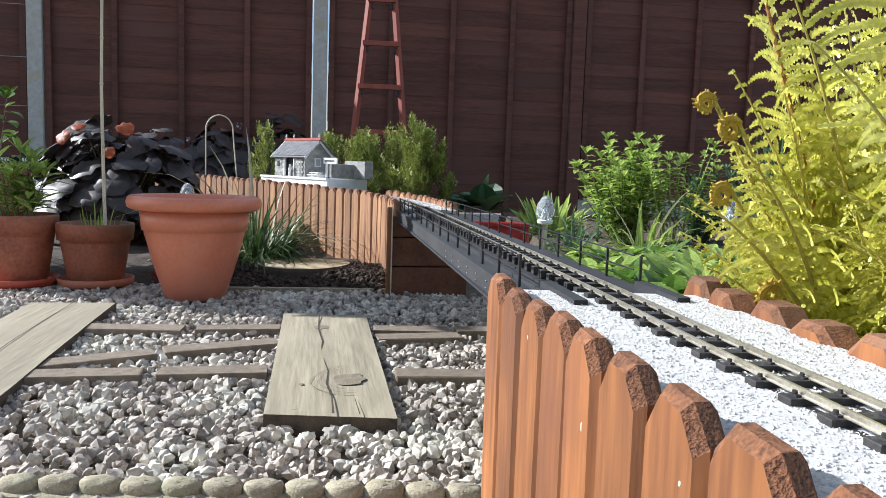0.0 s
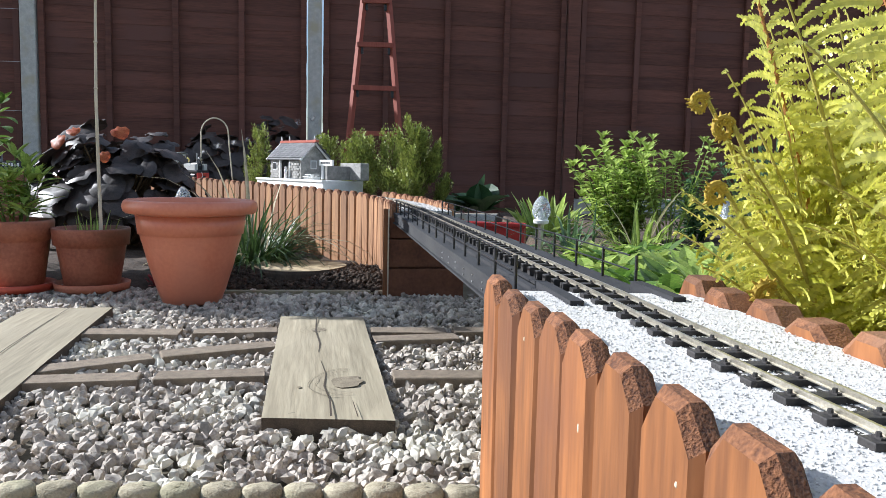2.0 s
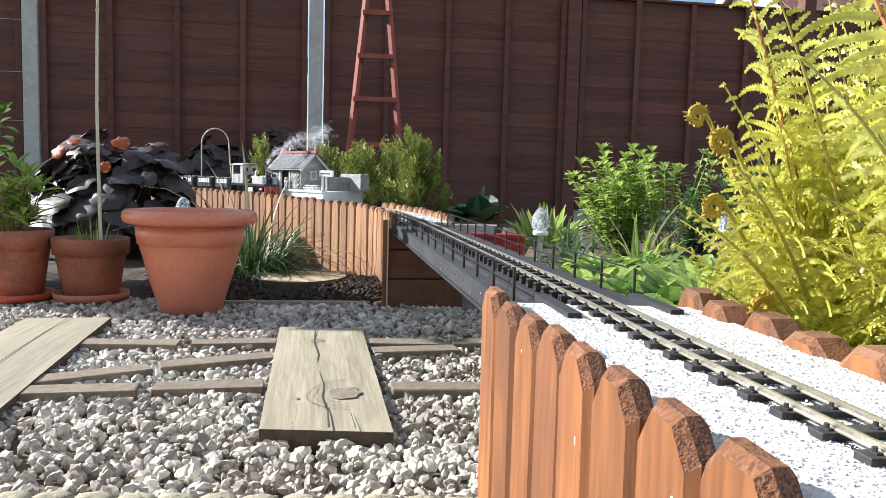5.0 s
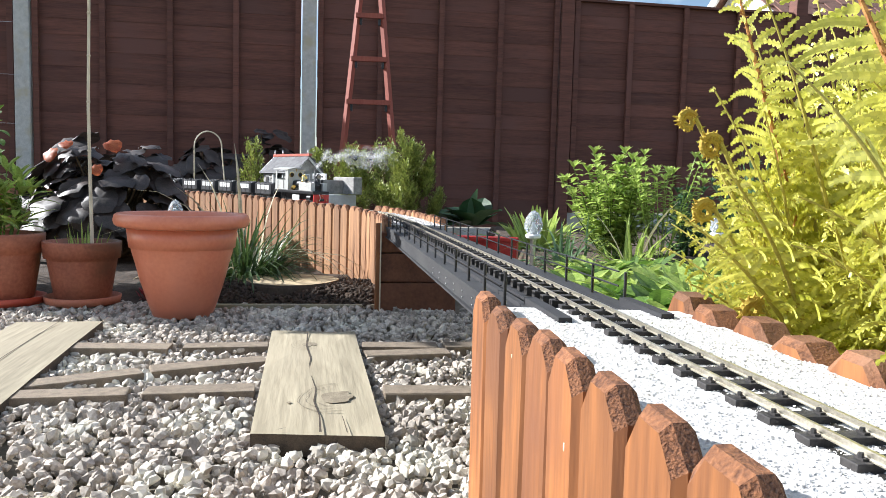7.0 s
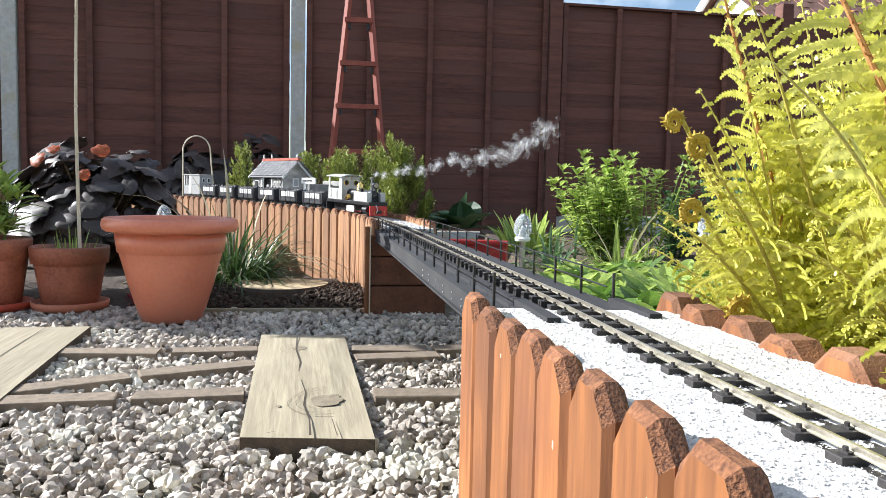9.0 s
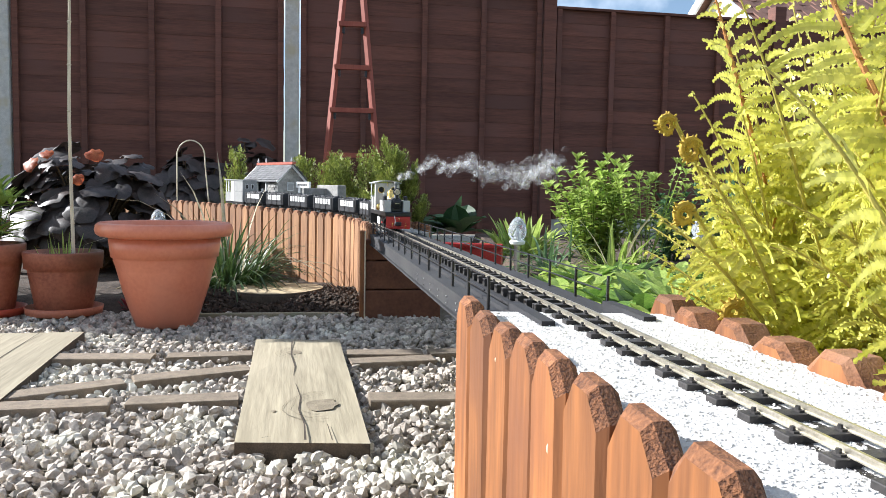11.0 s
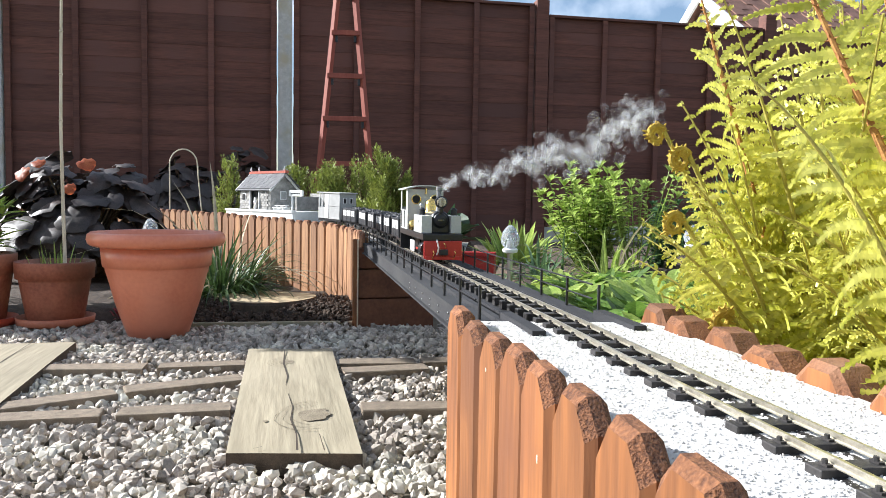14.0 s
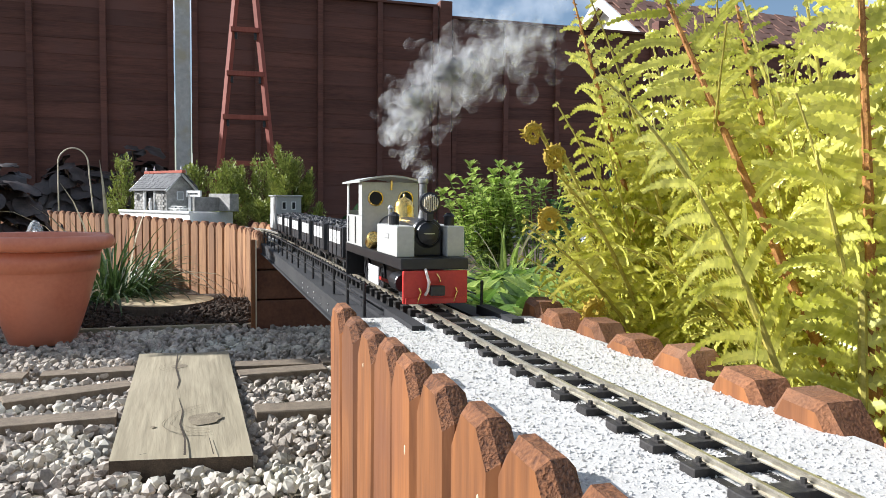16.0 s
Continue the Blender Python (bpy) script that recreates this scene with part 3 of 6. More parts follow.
def bridge():
    br = thing("model_bridge", "black painted wooden girder footbridge-style railway bridge with wire handrails", "bridge")
    e0, e1 = S_ABUT - 0.03, S_BANK + 0.0
    for sign, nm in ((-1, "girder"), (1, "girder")):
        o = sign * 0.070
        part(nm, strip_along(e0, e1, o - 0.006, o + 0.006, -0.042, -0.022), BLACKWOOD, br)
        part("flange", strip_along(e0, e1, o - 0.011, o + 0.011, -0.045, -0.042), BLACKWOOD, br)
        part("walkway_board", strip_along(e0, e1 - 0.01, *sorted((sign * 0.078, sign * 0.056)), -0.022, -0.0145), BLACKWOOD, br)
        part("walkway_board", strip_along(e0, e1 - 0.01, *sorted((sign * 0.053, sign * 0.045)), -0.022, -0.0115), BLACKWOOD, br)
        part("end_timber", strip_along(e1 - 0.1, e1 + (0.03 if sign < 0 else 0.009), *((-0.049, -0.036) if sign < 0 else (0.060, 0.073)), -0.018, -0.004), BLACKWOOD, br, "square black timber end")
        part("stringer", strip_along(e0, e1, *sorted((sign * 0.03, sign * 0.018)), -0.045, -0.0155), BLACKWOOD, br)
    for s in np.arange(e0 + 0.06, e1, 0.18):
        part("cross_beam", strip_along(s, s + 0.014, -0.063, 0.063, -0.04, -0.023, 0.014), BLACKWOOD, br)
    post = lathe([(0.0019, -0.014), (0.0019, 0.023)], 8)
    me = mesh_of("handrail_post", post, IRON)
    for sign in (-1, 1):
        run = np.arange(e0 + 0.03, e1 - 0.03, 0.105)
        for s in run:
            p, h = on_line(s, sign * 0.069)
            part("handrail_post", me, None, br, m=pose(p.x, p.y, p.z, 0, 0, h))
        for z in (0.0215, 0.005):
            bm = bmesh.new()
            tube(bm, [on_line(s, sign * 0.069, z)[0] for s in np.arange(run[0], run[-1] + 0.01, 0.05)], 0.0011, 5)
            part("handrail", bm, IRON, br)
    bolt = mesh_of("bolt", lathe([(0.0013, 0), (0.0015, 0.0007), (0.0008, 0.0013)], 8), STEEL)
    for s in np.arange(e1 - 0.6, e1 - 0.1, 0.07):
        for z in (-0.028, -0.037):
            p, h = on_line(s, -0.0765, z)
            part("bolt", bolt, None, br, m=pose(p.x, p.y, p.z, 0, 0, h) @ pose(0, 0, 0, 90, 0, 0))
    part("end_beam", strip_along(e1 - 0.028, e1 - 0.012, -0.078, 0.078, -0.03, -0.0135, 0.016), BLACKWOOD, br)
    part("chain_plate", strip_along(e1 - .1, e1 + .0, -.046, -.03, -.019, -.015), IRON, br)


bridge()


GAUGE = 0.0136   # half the distance between the rail heads


def track():
    tr = thing("railway_track", "narrow model railway track with bright metal rails on dark sleepers", "railway track")
    s_end = RUN[-1] - 0.1
    shape = [(-.0020, -.0044), (.0020, -.0044), (.0020, -.0038), (.0006, -.0034), (.0006, -.0014), (.0011, -.001), (.001, 0), (-.001, 0), (-.0011, -.001), (-.0006, -.0014), (-.0006, -.0034), (-.0020, -.0038)]
    for sign in (-1, 1):
        o = sign * GAUGE
        bm = bmesh.new()
        rows = [[bm.verts.new(on_line(q, o + dx, dz)[0]) for dx, dz in shape] for q in np.arange(2.0, s_end, 0.04)]
        for a, b in zip(rows, rows[1:]):
            for k in range(12):
                bm.faces.new((a[k], a[(k + 1) % 12], b[(k + 1) % 12], b[k]))
        bmesh.ops.recalc_face_normals(bm, faces=bm.faces)
        part("rail", bm, RAIL, tr)
    bm = bmesh.new()
    box(bm, -0.0062, 0.0062, -0.0235, 0.0235, -0.0145, -0.0046, bevel=0.0008)
    for o in (-GAUGE, GAUGE):
        for d in (-1, 1):
            box(bm, -0.0032, 0.0032, o + d * 0.0034 - 0.0016, o + d * 0.0034 + 0.0016, -0.0048, -0.0034)
            rod(bm, (0, o + d * 0.0038, -0.0036), (0, o + d * 0.0038, -0.0014), 0.0017, 0.0014, 7)
    me = mesh_of("sleeper", bm, SLEEPER)
    r = random.Random(5)
    for s in np.arange(S_ABUT - 1.2, s_end - 0.25, 0.0345):
        p, h = on_line(s)
        part("sleeper", me, None, tr, m=pose(p.x, p.y, p.z, 0, 0, h + r.uniform(-.8, .8)))
    web = strip_along(S_ABUT - 1.2, s_end - .25, -0.0162, -0.0112, -0.0135, -0.0085, .05)
    part("sleeper_web", web, SLEEPER, tr)
    web = strip_along(S_ABUT - 1.2, s_end - .25, 0.0112, 0.0162, -0.0135, -0.0085, .05)
    part("sleeper_web", web, SLEEPER, tr)


track()


# ---- the fence ----
FD = Vector((math.cos(radians(8.7)), math.sin(radians(8.7)), 0))
FA = Vector((-0.955, 6.0, 0))


def fence():
    turn = 8.7
    fn = thing("fence", "tall dark brown overlapped wooden fence with concrete posts", "fence", kind="structure")
    for k in range(-3, 4):
        at = FA + FD * (1.93 * k)
        drop = 0.0 if k < 1 else -0.075 * (k if k < 2 else 1) - 0.0
        concrete = k < 1
        part("fence_post", boxes((-0.05, 0.05, -0.055, 0.055, -0.1, 1.98 + (0 if concrete else -0.06)), bevel=0.008), CONCRETE if concrete else FENCE, fn, "grey concrete post" if concrete else "dark timber post", m=pose(at.x, at.y, 0, 0, 0, turn))
        mid = at + FD * 0.965
        panel = part("fence_panel", boxes((-0.905, 0.905, -0.03, 0.03, 1.872, 1.892), bevel=0.003), FENCE, fn, m=pose(mid.x, mid.y, drop, 0, 0, turn))
        r = random.Random(70 + k)
        for j in range(17):
            z = (0.27 if k > 0 else 0.06) + j * (0.094 if k > 0 else 0.1072)
            bm = bmesh.new()
            box(bm, -0.905, 0.905, -0.002, 0.004, 0, 0.112 if k > 0 else 0.125, bevel=0.0012)
            part("board", bm, FENCE, panel, m=pose(r.uniform(-.003, .003), 0.004, z, -1.3 + r.uniform(-.3, .3), r.uniform(-.15, .15), 0))
        for x in (-0.885, -0.45, 0.0, 0.45, 0.885):
            part("batten", boxes((x - 0.02, x + 0.02, -0.034, -0.008, 0.26 if k > 0 else 0.05, 1.87), bevel=0.003), FENCE, panel)
        part("gravel_board", boxes((-0.91, 0.91, -0.02, 0.02, -0.05, 0.262 + drop if k > 0 else 0.052), bevel=0.005), CONCRETE, fn, "pale concrete gravel board", m=pose(mid.x, mid.y, 0, 0, 0, turn))
        if k == -2:
            wire = bmesh.new()
            for z in (1.05, 0.72, 1.4):
                tube(wire, [(-0.95, -0.06, z), (0, -0.06, z - .004), (0.95, -0.06, z)], 0.0015, 5)
            part("wire", wire, STEEL, panel)


fence()


def obelisk():
    c = Vector((-0.445, 5.2, 0))
    ob = thing("garden_obelisk", "tall red-brown tapered timber plant support with rungs", "plant support", pose(c.x, c.y, -0.02, 0, 0, 4))
    def half(z):
        return 0.215 - z * 0.096
    for sx in (-1, 1):
        bm = bmesh.new()
        tube(bm, [(sx * half(0), 0, 0), (sx * half(1.0), 0, 1.0), (sx * half(1.98), 0, 1.98)], 0.021, 4)
        part("leg", bm, LADDER, ob)
    for z in (0.36, 0.62, 0.9, 1.165, 1.43, 1.69):
        part("rung", boxes((-half(z) - 0.01, half(z) + 0.01, -0.03, -0.008, z - 0.015, z + 0.015), bevel=0.002), LADDER, ob)
        for sx in (-1, 1):
            part("bracket", boxes((sx * (half(z) - .02) - .008, sx * (half(z) - .02) + .008, -.012, .01, z - .055, z - .015), bevel=.002), IRON, ob)


obelisk()


# ---- neighbour's house ----
def house():
    h = thing("house", "white rendered house with a brown tiled roof behind the fence", "house", pose(5.3, 14.3, 0, 0, 0, 10))
    bm = bmesh.new()
    w, l, e, a = 3.2, 9.0, 1.95, 4.12
    pts = [(0, -w, -.02), (0, w, -.02), (0, w, e), (0, 0, a), (0, -w, e)]
    f0 = [bm.verts.new(p) for p in pts]
    f1 = [bm.verts.new((l, p[1], p[2])) for p in pts]
    bm.faces.new(f0)
    bm.faces.new(f1[::-1])
    for k in range(5):
        bm.faces.new((f0[k], f0[(k + 1) % 5], f1[(k + 1) % 5], f1[k]))
    bmesh.ops.recalc_face_normals(bm, faces=bm.faces)
    part("wall", bm, RENDERWALL, h)
    slope = math.degrees(math.atan2(a - e, w))
    span = math.hypot(a - e, w) + 0.3
    for sign in (-1, 1):
        roof = part("roof", boxes((-0.2, l + .2, 0, span, 0.0, 0.05)), ROOFTILE, h, m=pose(0, 0, a + .04, 0, 0, 0) @ (pose(0, 0, 0, -slope, 0, 0) if sign > 0 else pose(0, 0, 0, slope, 0, 0) @ Matrix.Diagonal((1, 1, 1, 1)) @ pose(0, -span, 0)))
        bm = bmesh.new()
        n = 15
        for j in range(n):
            for i in range(40):
                y0 = sign * (span * j / n)
                y1 = sign * (span * (j + 1) / n + .03)
                x0 = -0.2 + i * .235 + (.117 if j % 2 else 0)
                box(bm, x0, x0 + .225, min(y0, y1), max(y0, y1), .05 + .012 * ((i * 7 + j) % 2), .072 + .012 * ((i * 7 + j) % 2))
        tiles = part("tiles", bm, ROOFTILE, roof, m=pose(0, 0, 0) if sign > 0 else pose(0, span, 0))
        tagged(tiles, kind="stuff")
    part("bargeboard", boxes((-.25, -.2, 0, span, -.1, .06)), RENDERWALL, h, m=pose(0, 0, a + .04, -slope, 0, 0))
    part("bargeboard", boxes((-.25, -.2, -span, 0, -.1, .06)), RENDERWALL, h, m=pose(0, 0, a + .04, slope, 0, 0))


house()


# ---- paving, planks, edging ----
def plank(name, corners, top, label, cracks, knots):
    """A thick board with four given ground corners: near left, near right, far right, far left."""
    bm = bmesh.new()
    lo, hi = [], []
    n = 6
    (a, b, c, d) = [Vector((*q, 0)) for q in corners]
    r = random.Random(len(name) + len(cracks))
    for k in range(n + 1):
        u = k / n
        row = []
        for v in (0, .25, .5, .75, 1):
            p = (a.lerp(d, u)).lerp(b.lerp(c, u), v)
            row.append(bm.verts.new((p.x, p.y, top + r.uniform(-.0012, .0012) - (0.003 if v in (0, 1) or k in (0, n) else 0))))
        hi.append(row)
    for k in range(n):
        for j in range(4):
            bm.faces.new((hi[k][j], hi[k][j + 1], hi[k + 1][j + 1], hi[k + 1][j]))
    edge = [e for e in bm.edges if e.is_boundary]
    ext = bmesh.ops.extrude_edge_only(bm, edges=edge)["geom"]
    for v in [g for g in ext if isinstance(g, bmesh.types.BMVert)]:
        v.co.z = -0.012
    # plank sides: weathered dark end wood with their shade painted in as well
    for f in bm.faces:
        if any(v.co.z < 0 for v in f.verts):
            f.material_index = 1
    bmesh.ops.recalc_face_normals(bm, faces=bm.faces)
    board = tagged(part(name, bm, [PLANK, PLANKEND]), label, "plank")
    for pts in cracks:
        cb = bmesh.new()
        vs = []
        for i, (u, v, w) in enumerate(pts):
            p = a.lerp(d, v).lerp(b.lerp(c, v), u)
            vs.append((cb.verts.new((p.x - w * .7, p.y, top + .0015)), cb.verts.new((p.x + w * .7, p.y, top + .0015))))
        for p, q in zip(vs, vs[1:]):
            cb.faces.new((p[0], p[1], q[1], q[0]))
        part("crack", cb, CRACK, board)
    for u, v, rad in knots:
        p = a.lerp(d, v).lerp(b.lerp(c, v), u)
        kb = bmesh.new()
        kb.faces.new([kb.verts.new((rad * f * math.cos(i * .35), rad * f * math.sin(i * .35), .0004)) for i, f in enumerate([1 + .35 * noise.noise((i * .9, u * 9, 2)) for i in range(18)])])
        for grow in (1.5, 1.95, 2.4) if rad > .01 else ():
            ring = [(rad * grow * (1 + .12 * noise.noise((i * .5, grow, 4))) * math.cos(i * .21), rad * grow * (1 + .1 * noise.noise((i * .6, grow, 7))) * math.sin(i * .21)) for i in range(8, 25)]
            rb = bmesh.new()
            pairs = [(rb.verts.new((i, j, .0003)), rb.verts.new((i * 1.02, j * 1.02, .0003))) for i, j in ring]
            for g, h in zip(pairs, pairs[1:]):
                rb.faces.new((g[0], g[1], h[1], h[0]))
            part("growth_ring", rb, KNOT, board, m=Matrix.Translation((p.x, p.y, top + .0012)) @ Matrix.Diagonal((1, 1.35, 1, 1)))
        part("knot", kb, KNOT, board, m=Matrix.Translation((p.x, p.y, top + .0008)) @ Matrix.Diagonal((1, 1.35, 1, 1)))


plank("wooden_plank", [(-0.262, 1.372), (-0.07, 1.372), (-0.195, 2.136), (-0.391, 2.124)], 0.024, "weathered pale wooden plank laid in the gravel",
      [[(.52, 0, .0025), (.52, .1, .0018), (.48, .2, .002), (.5, .3, .0012), (.46, .42, .0006)], [(.44, .5, .0006), (.46, .6, .0022), (.42, .75, .0024), (.43, .95, .002)], [(.72, 0, .0012), (.7, .1, .0007)], [(.2, .01, .0015), (.26, .02, .001)]],
      [(.68, .24, .026), (.45, .78, .016), (.27, .19, .004)])
plank("wooden_plank", [(-0.85, 1.33), (-0.655, 1.36), (-0.829, 2.204), (-1.021, 2.166)], 0.022, "weathered wooden plank with dappled shade on the gravel",
      [[(.55, .1, .0012), (.5, .5, .0016), (.52, 1, .0014)]], [])


def pavers():
    r = random.Random(8)
    rows = [(-0.775, 1.93, -0.575, 1.955), (-0.55, 1.965, -0.372, 2.0), (-0.735, 1.615, -0.555, 1.735), (-0.545, 1.755, -0.345, 1.85), (-0.735, 1.545, -0.525, 1.6), (-0.5, 1.605, -0.318, 1.64),
            (-0.165, 2.01, 0.005, 2.03), (0.02, 2.03, 0.22, 2.06), (-0.15, 1.925, 0.03, 1.97), (-0.09, 1.64, 0.12, 1.665), (0.13, 1.66, 0.3, 1.69)]
    for x0, y0, x1, y1 in rows:
        l, ang = math.hypot(x1 - x0, y1 - y0), math.degrees(math.atan2(y1 - y0, x1 - x0))
        bm = boxes((-l / 2, l / 2, -0.027, 0.027, -0.04, 0.0), bevel=0.0025)
        for v in bm.verts:
            v.co += Vector((r.uniform(-1, 1), r.uniform(-1, 1), r.uniform(-1, 1))) * .0008
        tagged(part("paver", bm, BRICK, m=pose((x0 + x1) / 2, (y0 + y1) / 2, 0.0165 + r.uniform(-.002, .002), r.uniform(-1, 1), r.uniform(-.8, .8), ang)), "narrow rough brown paver sunk in the gravel", "paver", group="pavers")


pavers()


def edging():
    ed = thing("concrete_edging", "scalloped weathered concrete log edging in the gravel", "edging", kind="structure")
    r = random.Random(3)
    meshes = []
    for k in range(4):
        bm = lathe([(0.0225, -0.05), (0.0235, 0.006), (0.021, 0.0125), (0.013, 0.0148), (0.004, 0.0155)], 16)
        for v in bm.verts:
            v.co += Vector((r.uniform(-1, 1), r.uniform(-1, 1), r.uniform(-1, 1))) * .0012
        meshes.append(mesh_of("edging_log", bm, EDGING, True))
    x = -0.98
    while x < 0.06:
        y = 1.128 + 0.032 * (x + .55) + r.uniform(-.001, .001)
        part("edging_log", meshes[r.randrange(4)], None, ed, m=pose(x, y, 0.006 + r.uniform(-.0015, .0015), r.uniform(-3, 3), r.uniform(-3, 3), r.uniform(-9, 9)) @ Matrix.Diagonal((1, .74, 1, 1)))
        x += 0.0455
    part("edging_base", boxes((-1.0, 0.07, 1.105, 1.15, -0.05, 0.008), bevel=.004), EDGING, ed, m=pose(0, 0, 0))
    tagged(part("bed_kerb", boxes((-0.66, -0.17, -0.011, 0.011, -0.03, 0.013), bevel=.004), EDGING, m=pose(0, 2.578 + .06, 0, 0, 0, 8)), "thin pale concrete kerb before the soil bed", "kerb", kind="structure")


edging()


# ---- soil bed and stump ----
def soil_bed():
    bm = bmesh.new()
    bmesh.ops.create_grid(bm, x_segments=50, y_segments=40, size=0.5)
    for v in bm.verts:
        x, y = -3.05 + (v.co.x + .5) * 3.0, 2.6 + (v.co.y + .5) * 2.2
        e = min(1, (y - 2.6) / .12)
        v.co = (x, y, -0.01 + e * (.035 + .018 * noise.noise((x * 9, y * 9, 0)) + .01 * noise.noise((x * 30, y * 30, 3))))
    bed = tagged(part("soil_bed", bm, SOIL), "dark crumbly soil bed below the picket wall", "soil", kind="structure")
    a = scatter(5200, -0.72, -0.19, 2.6, 2.95)
    z = np.clip((a[:, 1] - 2.6) / .12, 0, 1) * .035 + rng.uniform(-.005, .012, len(a))
    tagged(part("clods", pebbles("clods", np.c_[a, z], rng.uniform(.003, .0095, len(a)), SOIL, rng, .8, .3), None, bed), kind="stuff")
    bm = bmesh.new()
    bmesh.ops.create_grid(bm, x_segments=60, y_segments=60, size=0.5)
    for v in bm.verts:
        x, y = .3 + (v.co.x + .5) * 3.4, 0.2 + (v.co.y + .5) * 5.2
        near = min(1, max(0, 1 - (y - 1.3) / 1.2))
        v.co = (x, y, .115 + .03 * near + .02 * noise.noise((x * 5, y * 5, 0)) + .008 * noise.noise((x * 30, y * 30, 3)))
        if max(abs(v.co.x - 2.0) / 1.7, abs(v.co.y - 2.8) / 2.6) > .985:
            v.co.z = -.03
    bed = tagged(part("planted_bed", bm, SOIL), "dark planted bed beside the bridge", "soil", kind="structure")
    a = scatter(1600, .31, .75, .9, 1.6)
    z = .115 + .03 * np.clip(1 - (a[:, 1] - 1.3) / 1.2, 0, 1) + .006
    tagged(part("chippings", pebbles("chippings", np.c_[a, z], rng.uniform(.004, .009, len(a)), STONE, rng, .7), None, bed), kind="stuff")


soil_bed()


def stump():
    bm = bmesh.new()
    seg, r = 56, random.Random(2)
    rad = [0.158 * (1 + .05 * math.sin(3 * t) + .04 * noise.noise((math.cos(t) * 2, math.sin(t) * 2, 5))) for t in (2 * math.pi * k / seg for k in range(seg))]
    rings = []
    for f, z in ((1.03, -.03), (1.04, .02), (1.0, .05), (.97, .058)):
        rings.append([bm.verts.new((f * rad[k] * (1 + r.uniform(-.012, .012)) * math.cos(2 * math.pi * k / seg), f * rad[k] * math.sin(2 * math.pi * k / seg), z)) for k in range(seg)])
    for a, b in zip(rings, rings[1:]):
        for k in range(seg):
            bm.faces.new((a[k], a[(k + 1) % seg], b[(k + 1) % seg], b[k]))
    st = thing("tree_stump", "low sawn tree stump with a pale flat top", "stump", pose(-.48, 2.835, -.004))
    part("bark", bm, BARK, st)
    top = bmesh.new()
    top.faces.new([top.verts.new((.965 * rad[k] * math.cos(2 * math.pi * k / seg), .965 * rad[k] * math.sin(2 * math.pi * k / seg), .059)) for k in range(seg)])
    ext = bmesh.ops.extrude_face_region(top, geom=top.faces[:])["geom"]
    bmesh.ops.translate(top, verts=[g for g in ext if isinstance(g, bmesh.types.BMVert)], vec=(0, 0, -.006))
    bmesh.ops.recalc_face_normals(top, faces=top.faces)
    part("cut_face", top, CUTWOOD, st, "pale sawn wood")


stump()


# ---- pots ----
def big_pot():
    p = thing("plant_pot", "large empty terracotta-coloured plastic pot on the gravel", "plant pot", pose(-0.70, 2.42, 0.0))
    prof = [(r * .955, z) for r, z in [(.079, .0), (.083, .004), (.095, .035), (.097, .04), (.117, .1), (.137, .175), (.1385, .189), (.1465, .191), (.1525, .243), (.176, .247), (.1835, .252), (.187, .264), (.184, .277), (.176, .283), (.166, .28), (.158, .262), (.14, .18), (.10, .05), (.07, .02)]]
    part("pot_body", lathe(prof[:9] + [(.143, .243), (.133, .18), (.095, .05), (.067, .02)], 72), PLASTIC, p, smooth=True)
    part("rim", lathe([(.1405, .2432)] + prof[8:16] + [(.143, .2435)], 72), PLASTIC, p, "thick rolled rim", smooth=True)


big_pot()


def clay_pot(x, y, r, h, saucer, mat_s, label):
    p = thing("clay_pot", label, "plant pot", pose(x, y, 0.002))
    k = r / .11
    prof = [(.072 * k, .012), (.078 * k, .02), (.097 * k, h * .70), (.0985 * k, h * .735), (.106 * k, h * .74), (.11 * k, h * .97), (.109 * k, h), (.1 * k, h), (.096 * k, h * .9), (.09 * k, h * .86)]
    part("pot_body", lathe(prof, 56), CLAY, p, smooth=True)
    part("compost", lathe([(.09 * k, h * .80), (.05 * k, h * .875), (.01, h * .88)], 24), SOIL, p)
    part("saucer", lathe([(saucer * .8, 0), (saucer * .97, .006), (saucer, .026), (saucer * .965, .027), (saucer * .92, .012), (saucer * .3, .0115)], 56), mat_s, p, "shallow terracotta saucer", smooth=True)
    return p


clay_pot(-1.04, 2.56, .108, .186, .106, SAUCER, "old weathered clay pot with a cane in a saucer")
clay_pot(-1.25, 2.52, .112, .208, .112, REDSAUCER, "brown clay pot with a leafy plant in a red saucer")


def cane():
    c = thing("bamboo_cane", "pale bamboo cane stuck in a clay pot", "cane", pose(-1.004, 2.545, .15))
    bm = bmesh.new()
    pts = [(0.0, 0, 0), (-.004, 0, .2), (-.007, 0, .42), (-.004, 0, .6), (.0, 0, .78)]
    tube(bm, pts, [.0055, .0052, .0048, .0044, .004], 8)
    part("shaft", bm, CANE, c)
    for z in (.12, .3, .44, .57, .69):
        x = np.interp(z, [p[2] for p in pts], [p[0] for p in pts])
        part("node", lathe([(.0046, z - .003), (.0064, z), (.0046, z + .003)], 8, None, Matrix.Translation((x, 0, 0))), CANE, c)


cane()


# ---- plants ----
def leafy(name, label, category, m, parts):
    t = thing(name, label, category, m)
    for pn, items, material, lab in parts:
        if isinstance(items, bmesh.types.BMesh):
            part(pn, items, material, t, lab)
        else:
            part(pn, blades(pn, items, material), None, t, lab)
    return t


